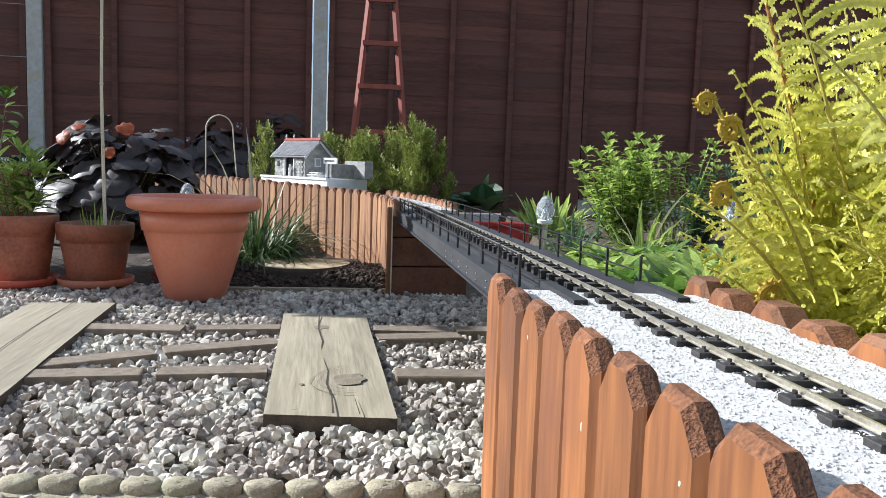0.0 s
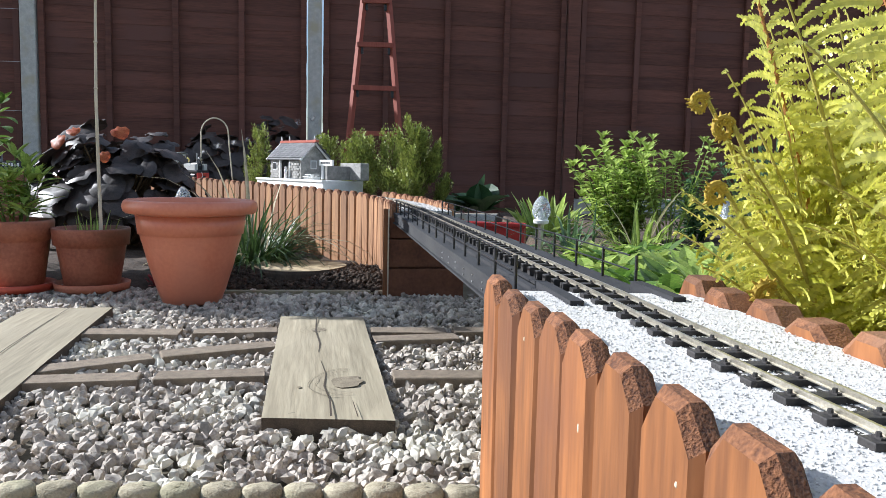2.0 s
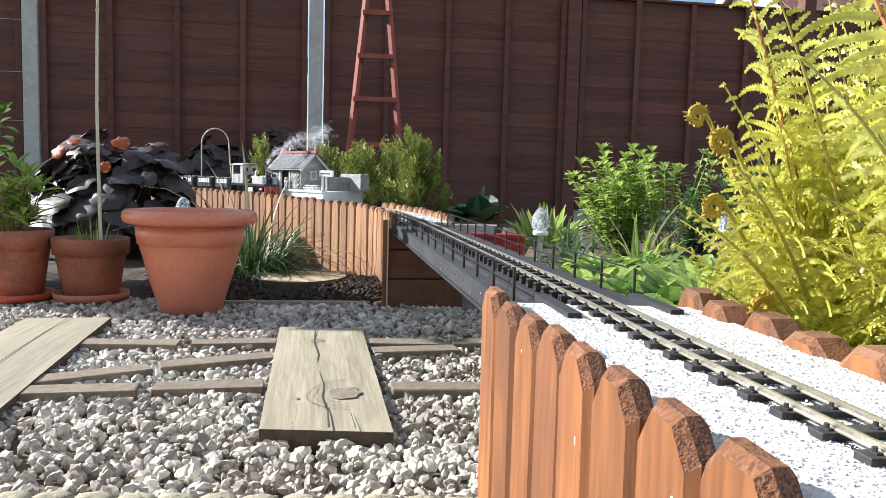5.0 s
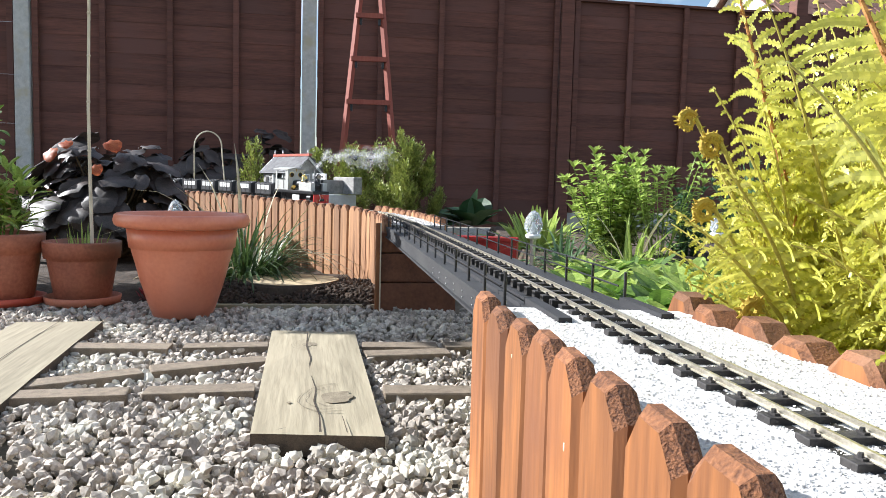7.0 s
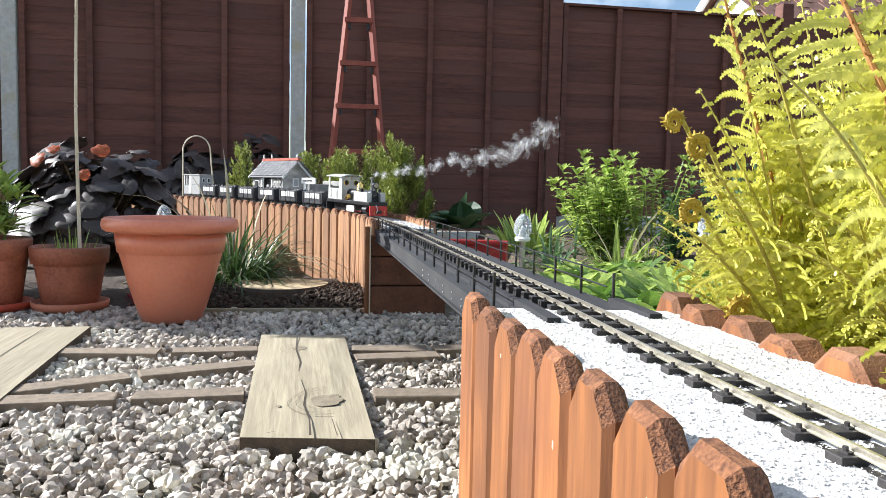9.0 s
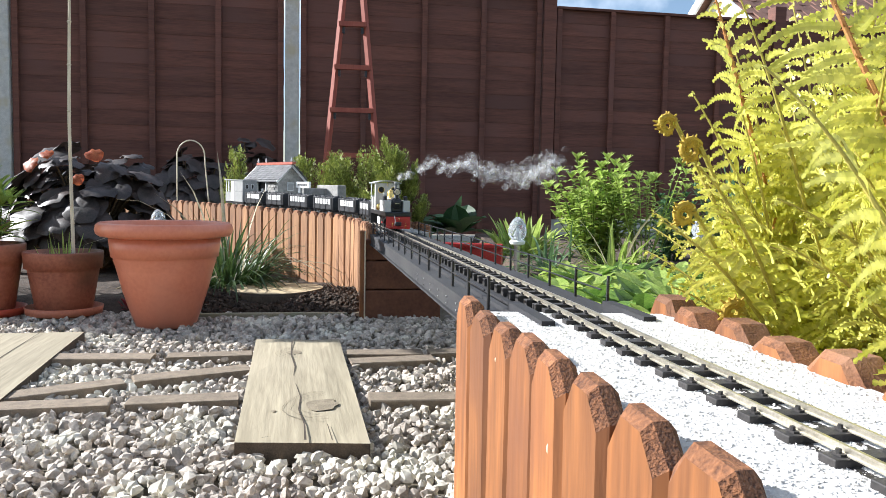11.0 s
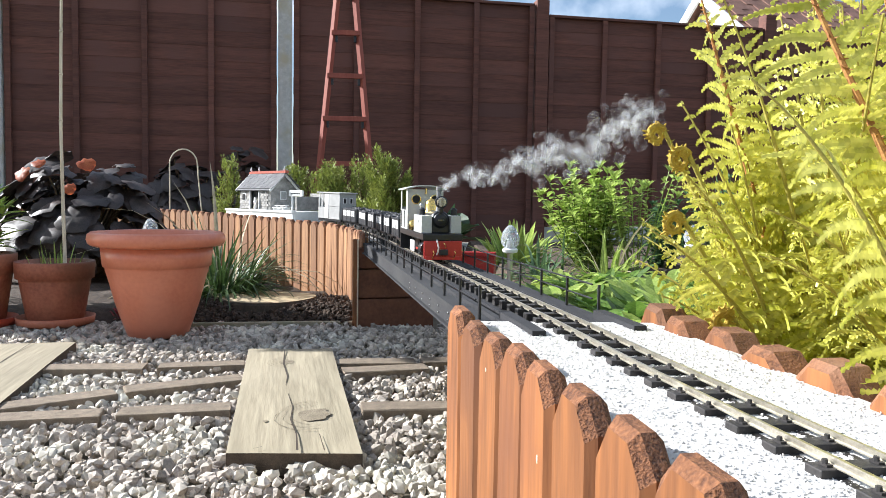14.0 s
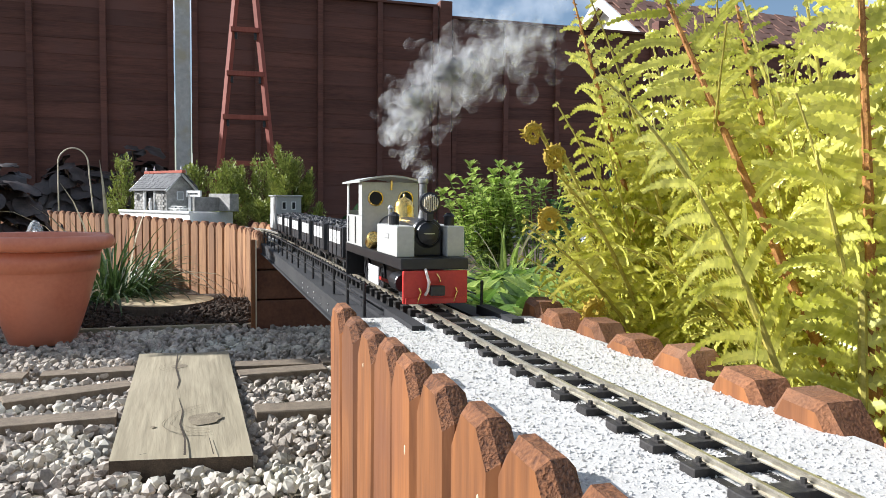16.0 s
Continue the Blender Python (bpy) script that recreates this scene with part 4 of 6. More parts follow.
def sprout(n, r, length, width, spread, seed, shape="strap", droop=.5, z=0.0, low=0.0):
    q, out = random.Random(seed), []
    for _ in range(n):
        a = q.uniform(0, 2 * math.pi)
        tilt = q.uniform(low, spread)
        d = (math.cos(a) * math.sin(tilt), math.sin(a) * math.sin(tilt), math.cos(tilt))
        out.append(((math.cos(a) * r * q.random(), math.sin(a) * r * q.random(), z), d, length * q.uniform(.6, 1.1), width * q.uniform(.7, 1.2), droop * q.uniform(.4, 1.4), shape))
    return out


def stems_with_leaves(n, h, spread, per, leaf, width, seed, lean=(0, 0), low=.25):
    """Upright stems with leaves all round; returns the stems and the leaves."""
    q, bm, out = random.Random(seed), bmesh.new(), []
    for _ in range(n):
        a, t = q.uniform(0, 6.28), q.uniform(0, spread)
        base = Vector((math.cos(a) * .05 * q.random(), math.sin(a) * .05 * q.random(), 0))
        d = Vector((math.cos(a) * math.sin(t) + lean[0], math.sin(a) * math.sin(t) + lean[1], math.cos(t)))
        l = h * q.uniform(.6, 1.0)
        pts = [base + d * l * u + Vector((0, 0, -.1 * l * u * u * math.sin(t))) for u in (0, .35, .7, 1)]
        tube(bm, pts, [.003, .0025, .002, .001], 5)
        for k in range(per):
            u = low + (1 - low) * (k + q.random()) / per
            p = base + d * l * u
            b = q.uniform(0, 6.28)
            out.append((p, (math.cos(b) * .85, math.sin(b) * .85, q.uniform(.1, .8)), leaf * q.uniform(.6, 1.2) * (1.1 - .3 * u), width * q.uniform(.7, 1.2), q.uniform(.2, 1.1), "leaf"))
        for k in range(5):
            b = k * 1.26
            out.append((pts[-1], (math.cos(b) * .6, math.sin(b) * .6, .9), leaf * .7, width * .7, .5, "leaf"))
    return bm, out


st, lv = stems_with_leaves(11, .23, .4, 11, .095, .024, 3)
leafy("potted_lily", "leafy green lily shoots growing in a clay pot", "plant", pose(-1.25, 2.52, .176), [("stem", st, GREEN, ""), ("foliage", lv, LIME, "")])
leafy("pot_shoots", "thin green shoots in the cane's clay pot", "plant", pose(-1.04, 2.56, .155), [("foliage", sprout(16, .07, .09, .006, .35, 4), LIME, "")])
leafy("grass_tuft", "bright green grass tuft between clay pots", "plant", pose(-1.11, 2.68, 0), [("foliage", sprout(40, .03, .16, .009, .4, 5), LIME, "")])
leafy("strap_leaf_clump", "clump of dark green strap leaves with dry ones by the stump", "plant", pose(-.67, 3.0, .02),
      [("foliage", sprout(620, .12, .31, .009, 1.25, 6, droop=2.3, low=.1), STRAPDARK, ""), ("dry_foliage", sprout(30, .10, .52, .013, .75, 17, droop=2.3, low=.05), STRAW, "pale dry leaves")])
leafy("red_seedlings", "low dark red leaves between pots", "plant", pose(-.87, 2.68, 0), [("foliage", sprout(50, .06, .05, .018, 1.2, 9, "leaf"), CRIMSON, "")])


def broad_leaves(name, spots, material, seed):
    """Large round leathery leaves in one mesh, each cupped, with a wavy rim: spots are (centre, normal, radius)."""
    q, vs, fs = random.Random(seed), [], []
    seg = 16
    for c, nrm, rad in spots:
        nrm = Vector(nrm).normalized()
        side = nrm.cross(Vector((0, 0, 1)))
        side = (side if side.length > .05 else Vector((1, 0, 0))).normalized()
        down = side.cross(nrm)
        first, ph = len(vs), q.uniform(0, 6)
        vs.append(Vector(c) + nrm * rad * .05)
        for f, cup in ((.45, .03), (.8, -.02), (1.0, -.12)):
            for k in range(seg):
                a = 2 * math.pi * k / seg
                ripple = f * f * (.07 * math.sin(5 * a + ph) + .06 * math.sin(9 * a + 2 * ph) + q.uniform(-.04, .04))
                edge = f * (1 + .1 * math.sin(3 * a + ph) + .05 * math.sin(7 * a))
                vs.append(Vector(c) + side * (rad * edge * math.cos(a)) + down * (rad * edge * math.sin(a)) + nrm * rad * (cup + ripple))
        for k in range(seg):
            k2 = (k + 1) % seg
            fs.append((first, first + 1 + k, first + 1 + k2))
            for ring in (0, 1):
                o = first + 1 + seg * ring
                fs.append((o + k, o + seg + k, o + seg + k2, o + k2))
    me = raw(name, vs, fs, material)
    me.polygons.foreach_set("use_smooth", [True] * len(me.polygons))
    return me


def purple_plant(x, y, sx, top, count, seed, label):
    """A mound of large round leathery leaves."""
    q, spots = random.Random(seed), []
    for k in range(count):
        a, e = q.uniform(0, 2 * math.pi), math.asin(q.uniform(.02, .97))
        rr = q.uniform(.72, 1.06)
        c = Vector((math.cos(a) * math.cos(e) * sx * rr, math.sin(a) * math.cos(e) * sx * .75 * rr, top * (.16 + .8 * math.sin(e) * rr)))
        nrm = Vector((math.cos(a) * math.cos(e), math.sin(a) * math.cos(e) - .2, .3 + .7 * math.sin(e))) + Vector((q.uniform(-.6, .6), q.uniform(-.6, .6), q.uniform(-.3, .6)))
        spots.append((c, nrm, q.uniform(.035, .075)))
    bm = bmesh.new()
    for it in spots[::2]:
        tube(bm, [(0, 0, 0), Vector(it[0]) * .5 + Vector((0, 0, .05)), it[0]], .004, 5)
    t = thing("purple_leaved_plant", label, "plant", pose(x, y, 0))
    part("stem", bm, TWIG, t)
    part("foliage", broad_leaves("foliage", spots, PURPLE, seed), None, t)
    if seed == 12:
        for c, nrm, rad in (((-sx * .42, -.2, top * .82), (-.3, -.8, .5), .034), ((sx * .2, -.16, top * .9), (.2, -.7, .7), .036), ((-sx * .3, -.16, top * .9), (0, -.6, .8), .028), ((sx * .12, -.25, top * .72), (.1, -.8, .5), .026)):
            part("old_leaf", broad_leaves("old_leaf", [(c, nrm, rad)], REDLEAF, 3), None, t, "orange-red old leaf")


purple_plant(-1.39, 3.6, .38, .56, 240, 12, "mound of large glossy dark purple leaves behind pots")
purple_plant(-1.48, 5.35, .3, .66, 130, 13, "dark purple leaved mound below the fence")
purple_plant(-1.13, 5.5, .24, .74, 100, 14, "dark purple leaved mound below the fence")


# added out of view: this first shrub only casts shade on the gravel
st, lv = stems_with_leaves(50, 1.3, .2, 52, .13, .085, 71, low=.5)
leafy("tall_shrub", "unseen dense leafy shrub added to shade the gravel", "shrub", pose(-1.88, 2.86, 0), [("stem", st, TWIG, ""), ("foliage", lv, GREEN, "")])
st, lv = stems_with_leaves(5, .72, .2, 12, .08, .05, 72, low=.55)
leafy("tall_shrub", "leafy green shrub near the clay pots", "shrub", pose(-1.66, 2.98, 0), [("stem", st, TWIG, ""), ("foliage", lv, GREEN, "")])


def hoop():
    bm = bmesh.new()
    pts = [(-.075, 0, 0), (-.075, 0, .5)] + [(-.075 * math.cos(a), 0, .5 + .085 * math.sin(a)) for a in np.linspace(.2, math.pi - .15, 12)] + [(.08, 0, .42), (.1, 0, .2), (.16, 0, .0)]
    tube(bm, pts, .0038, 7)
    tagged(part("cane_hoop", bm, CANE, m=pose(-1.31, 4.72, .06, 0, 0, 10)), "pale bent cane hoop beside the line", "plant hoop")


hoop()


def conifer(x, y, z, h, r, seed, label, n):
    """Many rounded upright sprays of small leaves about a short trunk, uneven in height."""
    q, items, core = random.Random(seed), [], bmesh.new()
    tube(core, [(0, 0, -.05), (0, 0, h * .5), (0, 0, h * .8)], [.012, .008, .003], 6)
    t = thing("dwarf_conifer", label, "conifer", pose(x, y, z), group="conifers")
    part("trunk", core, TWIG, t)
    sprays = 34
    for k in range(sprays):
        u = (k + .5) / sprays
        a, d = 2.399 * k + q.uniform(-.4, .4), math.sqrt(q.uniform(.02, 1)) * r * (1 - .62 * u ** 2)
        cx, cy, cz = math.cos(a) * d, math.sin(a) * d, h * (.12 + .78 * u) * q.uniform(.86, 1.1)
        w, tall = r * q.uniform(.2, .34), h * q.uniform(.13, .22)
        limb = bmesh.new()
        tube(limb, [(cx * .1, cy * .1, cz * .45), (cx * .6, cy * .6, cz * .75), (cx, cy, cz)], [.005, .003, .0015], 5)
        part("branch", limb, TWIG, t)
        lean = Vector((math.cos(a) * .3, math.sin(a) * .3, 1)).normalized()
        for _ in range(n // 26):
            v = Vector((q.gauss(0, 1), q.gauss(0, 1), q.gauss(0, 1))).normalized() * q.uniform(.45, 1.05)
            taper = 1 - .35 * max(0, v.z)
            g = Vector((cx + v.x * w * taper, cy + v.y * w * taper, cz)) + lean * (v.z * tall)
            if g.z < .0:
                continue
            way = Vector((v.x * .7, v.y * .7, q.uniform(.5, 1.2)))
            items.append((g, way, q.uniform(.008, .019), q.uniform(.006, .011), q.uniform(-.3, .7), "leaf"))
    part("foliage", blades("foliage", items, CONIFER, 2), None, t)


conifer(-.125, 3.75, .2, .365, .135, 21, "dense upright green dwarf conifer beside the line", 9000)
conifer(-.44, 4.35, .22, .35, .135, 22, "bushy green dwarf conifer behind the station", 5200)
conifer(-.66, 4.6, .24, .33, .10, 23, "small green dwarf conifer behind the station", 2400)
conifer(-1.03, 4.62, .24, .34, .085, 24, "slim dark green dwarf conifer near the station", 2000)
conifer(-.28, 4.45, .22, .36, .12, 25, "green dwarf conifer behind the station", 2800)

st, lv = stems_with_leaves(40, .44, .75, 26, .062, .024, 31, low=.2)
leafy("garden_shrub", "tall bright green leafy perennial by the fence", "shrub", pose(.68, 3.25, .1), [("stem", st, GREEN, ""), ("foliage", lv, LIME, "")])
st, lv = stems_with_leaves(16, .44, .6, 20, .05, .017, 32, low=.35)
leafy("garden_shrub", "yellow-green leafy stems beside the perennial", "shrub", pose(.83, 3.15, .1), [("stem", st, LIME, ""), ("foliage", lv, LIME, "")])
leafy("strap_leaf_clump", "arching grey-green strap leaves before the shrub", "plant", pose(.62, 2.75, .12), [("foliage", sprout(60, .10, .2, .010, 1.2, 33, droop=2.5), LIME, ""), ("dry_foliage", sprout(7, .06, .33, .014, 1.1, 34, droop=.8), STRAW, "dry pale leaf")])
leafy("strap_leaf_clump", "arching grey-green strap leaves behind the railing", "plant", pose(.42, 2.85, .12), [("foliage", sprout(80, .10, .2, .011, 1.3, 35, droop=2.4), BLUEGREEN, "")])
st, lv = stems_with_leaves(26, .24, .9, 16, .05, .026, 36, low=.1)
leafy("dark_shrub", "low dark green shrub below the gravel board", "shrub", pose(1.38, 4.3, .1), [("stem", st, DEEP, ""), ("foliage", lv, DEEP, "")])
st, lv = stems_with_leaves(20, .3, .9, 16, .05, .022, 37, low=.1)
leafy("dark_shrub", "low dark green shrub behind a solar light", "shrub", pose(1.05, 3.5, .1), [("stem", st, DEEP, ""), ("foliage", lv, DEEP, "")])
st, lv = stems_with_leaves(14, .42, .6, 16, .05, .012, 38, low=.2)
leafy("blue_green_plant", "blue-green strap-leaved plant beside the fern", "plant", pose(1.28, 3.3, .1), [("stem", st, BLUEGREEN, ""), ("foliage", lv + sprout(60, .08, .45, .018, .6, 39, droop=.8), BLUEGREEN, "")])
leafy("broad_leaf_plant", "broad flat green leaves beyond the bridge end", "plant", pose(.16, 3.75, .1), [("foliage", sprout(16, .03, .22, .13, 1.25, 40, "leaf", droop=1.0, z=.1), DEEP, "")])
leafy("small_yellow_shrub", "small yellow-green leafy shoots behind the rail", "plant", pose(.42, 3.6, .1), [("foliage", sprout(60, .10, .2, .03, .9, 41, "leaf", droop=.6), LIME, "")])


def ground_cover():
    q = random.Random(50)
    spots = [(q.uniform(.30, 1.3), q.uniform(1.35, 2.6)) for _ in range(110)]
    for k, (x, y) in enumerate(spots):
        if x < .3 + (2.6 - y) * .02:
            continue
        near = min(1, max(0, 1 - (y - 1.3) / 1.2))
        leafy("ground_cover_plant", "low pale green rosette of broad leaves in the bed", "plant", pose(x, y, .115 + .03 * near), [("foliage", sprout(34, .05, q.uniform(.07, .11), .036, 1.5, 60 + k, "leaf", droop=.9, z=.02, low=.65), LIME if q.random() < .7 else GREEN, "")])
    leafy("red_flower", "small dark red leaves in the ground cover", "plant", pose(.93, 2.3, .12), [("foliage", sprout(20, .03, .06, .025, 1.0, 99, "leaf", z=.04), CRIMSON, "")])


ground_cover()


def red_planter():
    p = thing("red_tray", "glossy red plastic tray behind the bridge railing", "tray", pose(.17, 3.15, .07, 0, 0, -10))
    bm = boxes((-.13, .13, -.05, -.042, 0, .12), (-.13, .13, .042, .05, 0, .12), (-.13, -.122, -.042, .042, 0, .12), (.122, .13, -.042, .042, 0, .12), (-.122, .122, -.042, .042, 0, .01), bevel=.003)
    part("tray", bm, REDPAINT, p)
    part("lip", boxes((-.137, .137, -.058, -.05, .108, .124), bevel=.003), REDPAINT, p)
    part("block", boxes((-.12, .12, -.04, .04, -.12, -.001), bevel=.004), BRICK, p)


red_planter()


def solar_light(x, y, z, label):
    s = thing("solar_light", label, "garden light", pose(x, y, 0), group="solar lights")
    part("stake", lathe([(.006, -.05), (.0085, z - .015), (.010, z)], 12), STEEL, s)
    part("collar", lathe([(.010, z), (.022, z + .004), (.024, z + .012), (.02, z + .016)], 20), WHITEPAINT, s)
    bm = bmesh.new()
    prof = [(.018, .016), (.027, .03), (.0285, .045), (.024, .062), (.014, .078), (.004, .085)]
    rings = [[bm.verts.new((r * math.cos(2 * math.pi * (k + .5 * (i % 2)) / 9), r * math.sin(2 * math.pi * (k + .5 * (i % 2)) / 9), z + h)) for k in range(9)] for i, (r, h) in enumerate(prof)]
    for i, (a, b) in enumerate(zip(rings, rings[1:])):
        for k in range(9):
            o = 0 if i % 2 == 0 else 1
            bm.faces.new((a[k], a[(k + 1) % 9], b[(k + o) % 9]))
            bm.faces.new((a[(k + 1) % 9], b[(k + 1 + o) % 9], b[(k + o) % 9]))
    bm.faces.new(rings[-1])
    bm.faces.new(rings[0][::-1])
    bmesh.ops.recalc_face_normals(bm, faces=bm.faces)
    part("crystal", bm, CRYSTAL, s, "faceted clear bulb cover")
    part("core", lathe([(.011, z + .017), (.009, z + .034), (.003, z + .05)], 10), WHITEPAINT, s)


solar_light(.285, 2.58, .225, "faceted crystal solar light on a stake by the bridge")
solar_light(.95, 2.9, .225, "faceted crystal solar light on a stake in the bed")
solar_light(-1.0, 3.25, .21, "faceted crystal solar light behind the big pot")


# ---- fern ----
def frond(base, way, length, bend, pin, seed, width=.06, bare=.2):
    """A stalk with paired pinnae, each with paired leaflets; returns stalk points and leaflets."""
    q = random.Random(seed)
    p, d = Vector(base), Vector(way).normalized()
    side0 = d.cross(Vector((0, 0, 1)))
    side0 = (side0 if side0.length > .05 else Vector((1, 0, 0))).normalized()
    side0 = (Matrix.Rotation(q.uniform(-.9, .9), 3, d) @ side0).normalized()
    pts, leaves, n = [p.copy()], [], pin
    b = Vector(bend)
    for k in range(1, n + 1):
        u = k / n
        d = (d + b * (.25 + 1.2 * u) / n).normalized()
        p = p + d * (length / n)
        pts.append(p.copy())
        if u < bare:
            continue
        side = (side0 - d * side0.dot(d)).normalized()
        pl = width * (math.sin(math.pi * min(1, (u - bare + .12) / (1.05 - bare)) ** .8) ** .7) * q.uniform(.75, 1.12) + .007
        for s in (-1, 1):
            up = side.cross(d) * s
            e = (side * s + d * q.uniform(.25, .5) + up * q.uniform(-.6, .6)).normalized()
            c = p.copy() + d * (q.uniform(-.3, .3) * length / n)
            fall, swing = q.uniform(.5, 3.0), q.uniform(-.2, .8)
            m = max(5, int(pl / .0044))
            for j in range(m):
                v = (j + .5) / m
                e2 = (e + Vector((0, 0, .25 * v - fall * v * v)) + d * swing * v).normalized()
                c = c + e2 * (pl / m)
                lw = .0058 * (pl / .05) ** .5 * (1 - .8 * v ** 1.3) + .001
                cross = e2.cross(side.cross(d)).normalized()
                for t in (-1, 1):
                    leaves.append((c.copy(), (cross * t + e2 * .35 + Vector((0, 0, -.15))).normalized(), lw * q.uniform(.85, 1.1), pl / m * 1.1, e2))
    return pts, leaves


def leaflets(name, leaves):
    vs, fs = [], []
    for c, w, l, wd, e in leaves:
        a = len(vs)
        nrm = w.cross(e).normalized() * (l * .12)
        vs += [c - e * wd * .5, c + w * l * .55 - e * wd * .42 + nrm, c + w * l, c + w * l * .5 + e * wd * .45 + nrm, c + e * wd * .5]
        fs += [(a, a + 1, a + 3, a + 4), (a + 1, a + 2, a + 3)]
    return raw(name, vs, fs, FERN)


def fern(x, y, z, count, label, seed, lean, curls=(), canes=()):
    """A crown of arching fronds. curls: where young rolled-up tips stand and their radius; canes: where the tips of tall thick-stalked fronds stand, and how much of the stalk is bare."""
    f = thing("fern", label, "fern", pose(x, y, z))
    q = random.Random(seed)
    made = []
    for k in range(count):
        a = 2.399 * k + q.uniform(-.3, .3)
        t = .12 + .75 * ((k + .5) / count) ** 1.1
        if math.cos(a) < -.2:
            t *= .5
        way = Vector((math.cos(a) * math.sin(t) + lean[0], math.sin(a) * math.sin(t) + lean[1], math.cos(t)))
        length = q.uniform(.44, .64) * (1 - .42 * (k / count))
        bend = (way.x * q.uniform(.4, 1.1), way.y * q.uniform(.4, 1.1), -q.uniform(.15, .7) - .5 * (k / count))
        made.append((way, length, bend, q.uniform(.042, .068), 0, .2, .0044))
    for target, r in curls:
        way = Vector(target) - Vector((x, y, z - .04))
        made.append((way, way.length - r, (-.12, 0, .1), .036, r, .14, .0036))
    for target, bare in canes:
        way = Vector(target) - Vector((x, y, z - .04))
        made.append((way, way.length, (0, 0, 0), .075, 0, bare, .0062))
    for k, (way, length, bend, width, curl, bare, thick) in enumerate(made):
        exact = curl > 0 or thick > .006
        base = (0, 0, -.04) if exact else (q.uniform(-.035, .035), q.uniform(-.035, .035), -.04)
        pts, lv = frond(base, way, length, bend, int(length * 74), seed * 50 + k, width, bare)
        bm = bmesh.new()
        radii = [max(.0009, thick * (1 - i / len(pts)) ** .7) if not curl else thick * (1 - .35 * i / len(pts)) for i in range(len(pts))]
        tube(bm, pts, radii, 7)
        if exact:
            for i in range(1, len(pts) - 1):
                for _ in range(5):
                    o = Vector((q.uniform(-1, 1), q.uniform(-1, 1), q.uniform(-.3, .8))).normalized()
                    g = pts[i].lerp(pts[i + 1], q.random()) + o * radii[i] * .8
                    rod(bm, g, g + o * .004, .0011, .0002, 3)
        st = part("stalk", bm, FERNSTEM if thick > .006 else FERNRIB, f, "brown scaly stalk" if thick > .006 else "golden green rib")
        part("blade", leaflets("blade", lv), None, st)
        if curl:
            bm = bmesh.new()
            d = (pts[-1] - pts[-2]).normalized()
            s = Vector((-.9, -.2, .0))
            s = (s - d * s.dot(d)).normalized()
            c, sp = [], []
            for i in range(34):
                a = i * .33
                r = curl * (1 - i / 40)
                c.append(pts[-1] + s * (curl - r * math.cos(a)) + d * (r * math.sin(a)))
                sp.append(.0042 * (1 - i / 48))
            tube(bm, c, sp, 7)
            for i in range(1, 32):
                o = (c[i] - (pts[-1] + s * curl)).normalized()
                rod(bm, c[i], c[i] + o * q.uniform(.004, .0075) + Vector((q.uniform(-.003, .003), q.uniform(-.005, .005), 0)), .0024, .0007, 5)
            part("fiddlehead", bm, FIDDLE, f, "curled golden young frond tip")


CURLS = [((.262, 1.1, .47), .010), ((.282, 1.08, .446), .012), ((.264, 1.05, .379), .011), ((.297, 1.0, .287), .011)]
fern(.47, 1.12, .1, 50, "large yellow-green sunlit fern with curled young tips", 7, (-.10, 0), CURLS, [((.30, 1.15, .64), .3)])
fern(.50, .9, .12, 40, "yellow-green fern crown beside the grit bank's log edging", 8, (-.04, 0), [], [((.425, 1.02, .62), .25)])
fern(.487, .815, .14, 7, "fern crown with one thick scaly leaning stalk", 11, (.12, 0), [], [((.30, .985, .66), .5)])
fern(.425, .77, .14, 5, "fern crown with one thick upright scaly stalk", 12, (.15, 0), [], [((.408, .81, .64), .3)])
fern(.56, 1.16, .09, 26, "yellow-green fern crown at the edge of the bed", 13, (0, 0))
fern(.64, 1.28, .07, 30, "yellow-green fern crown among other ferns in the bed", 9, (0, -.05))
fern(.66, 1.0, .11, 30, "yellow-green fern crown with tall upright fronds", 10, (0, 0))


# ---- station ----
S_ST = run_at_y(3.84)


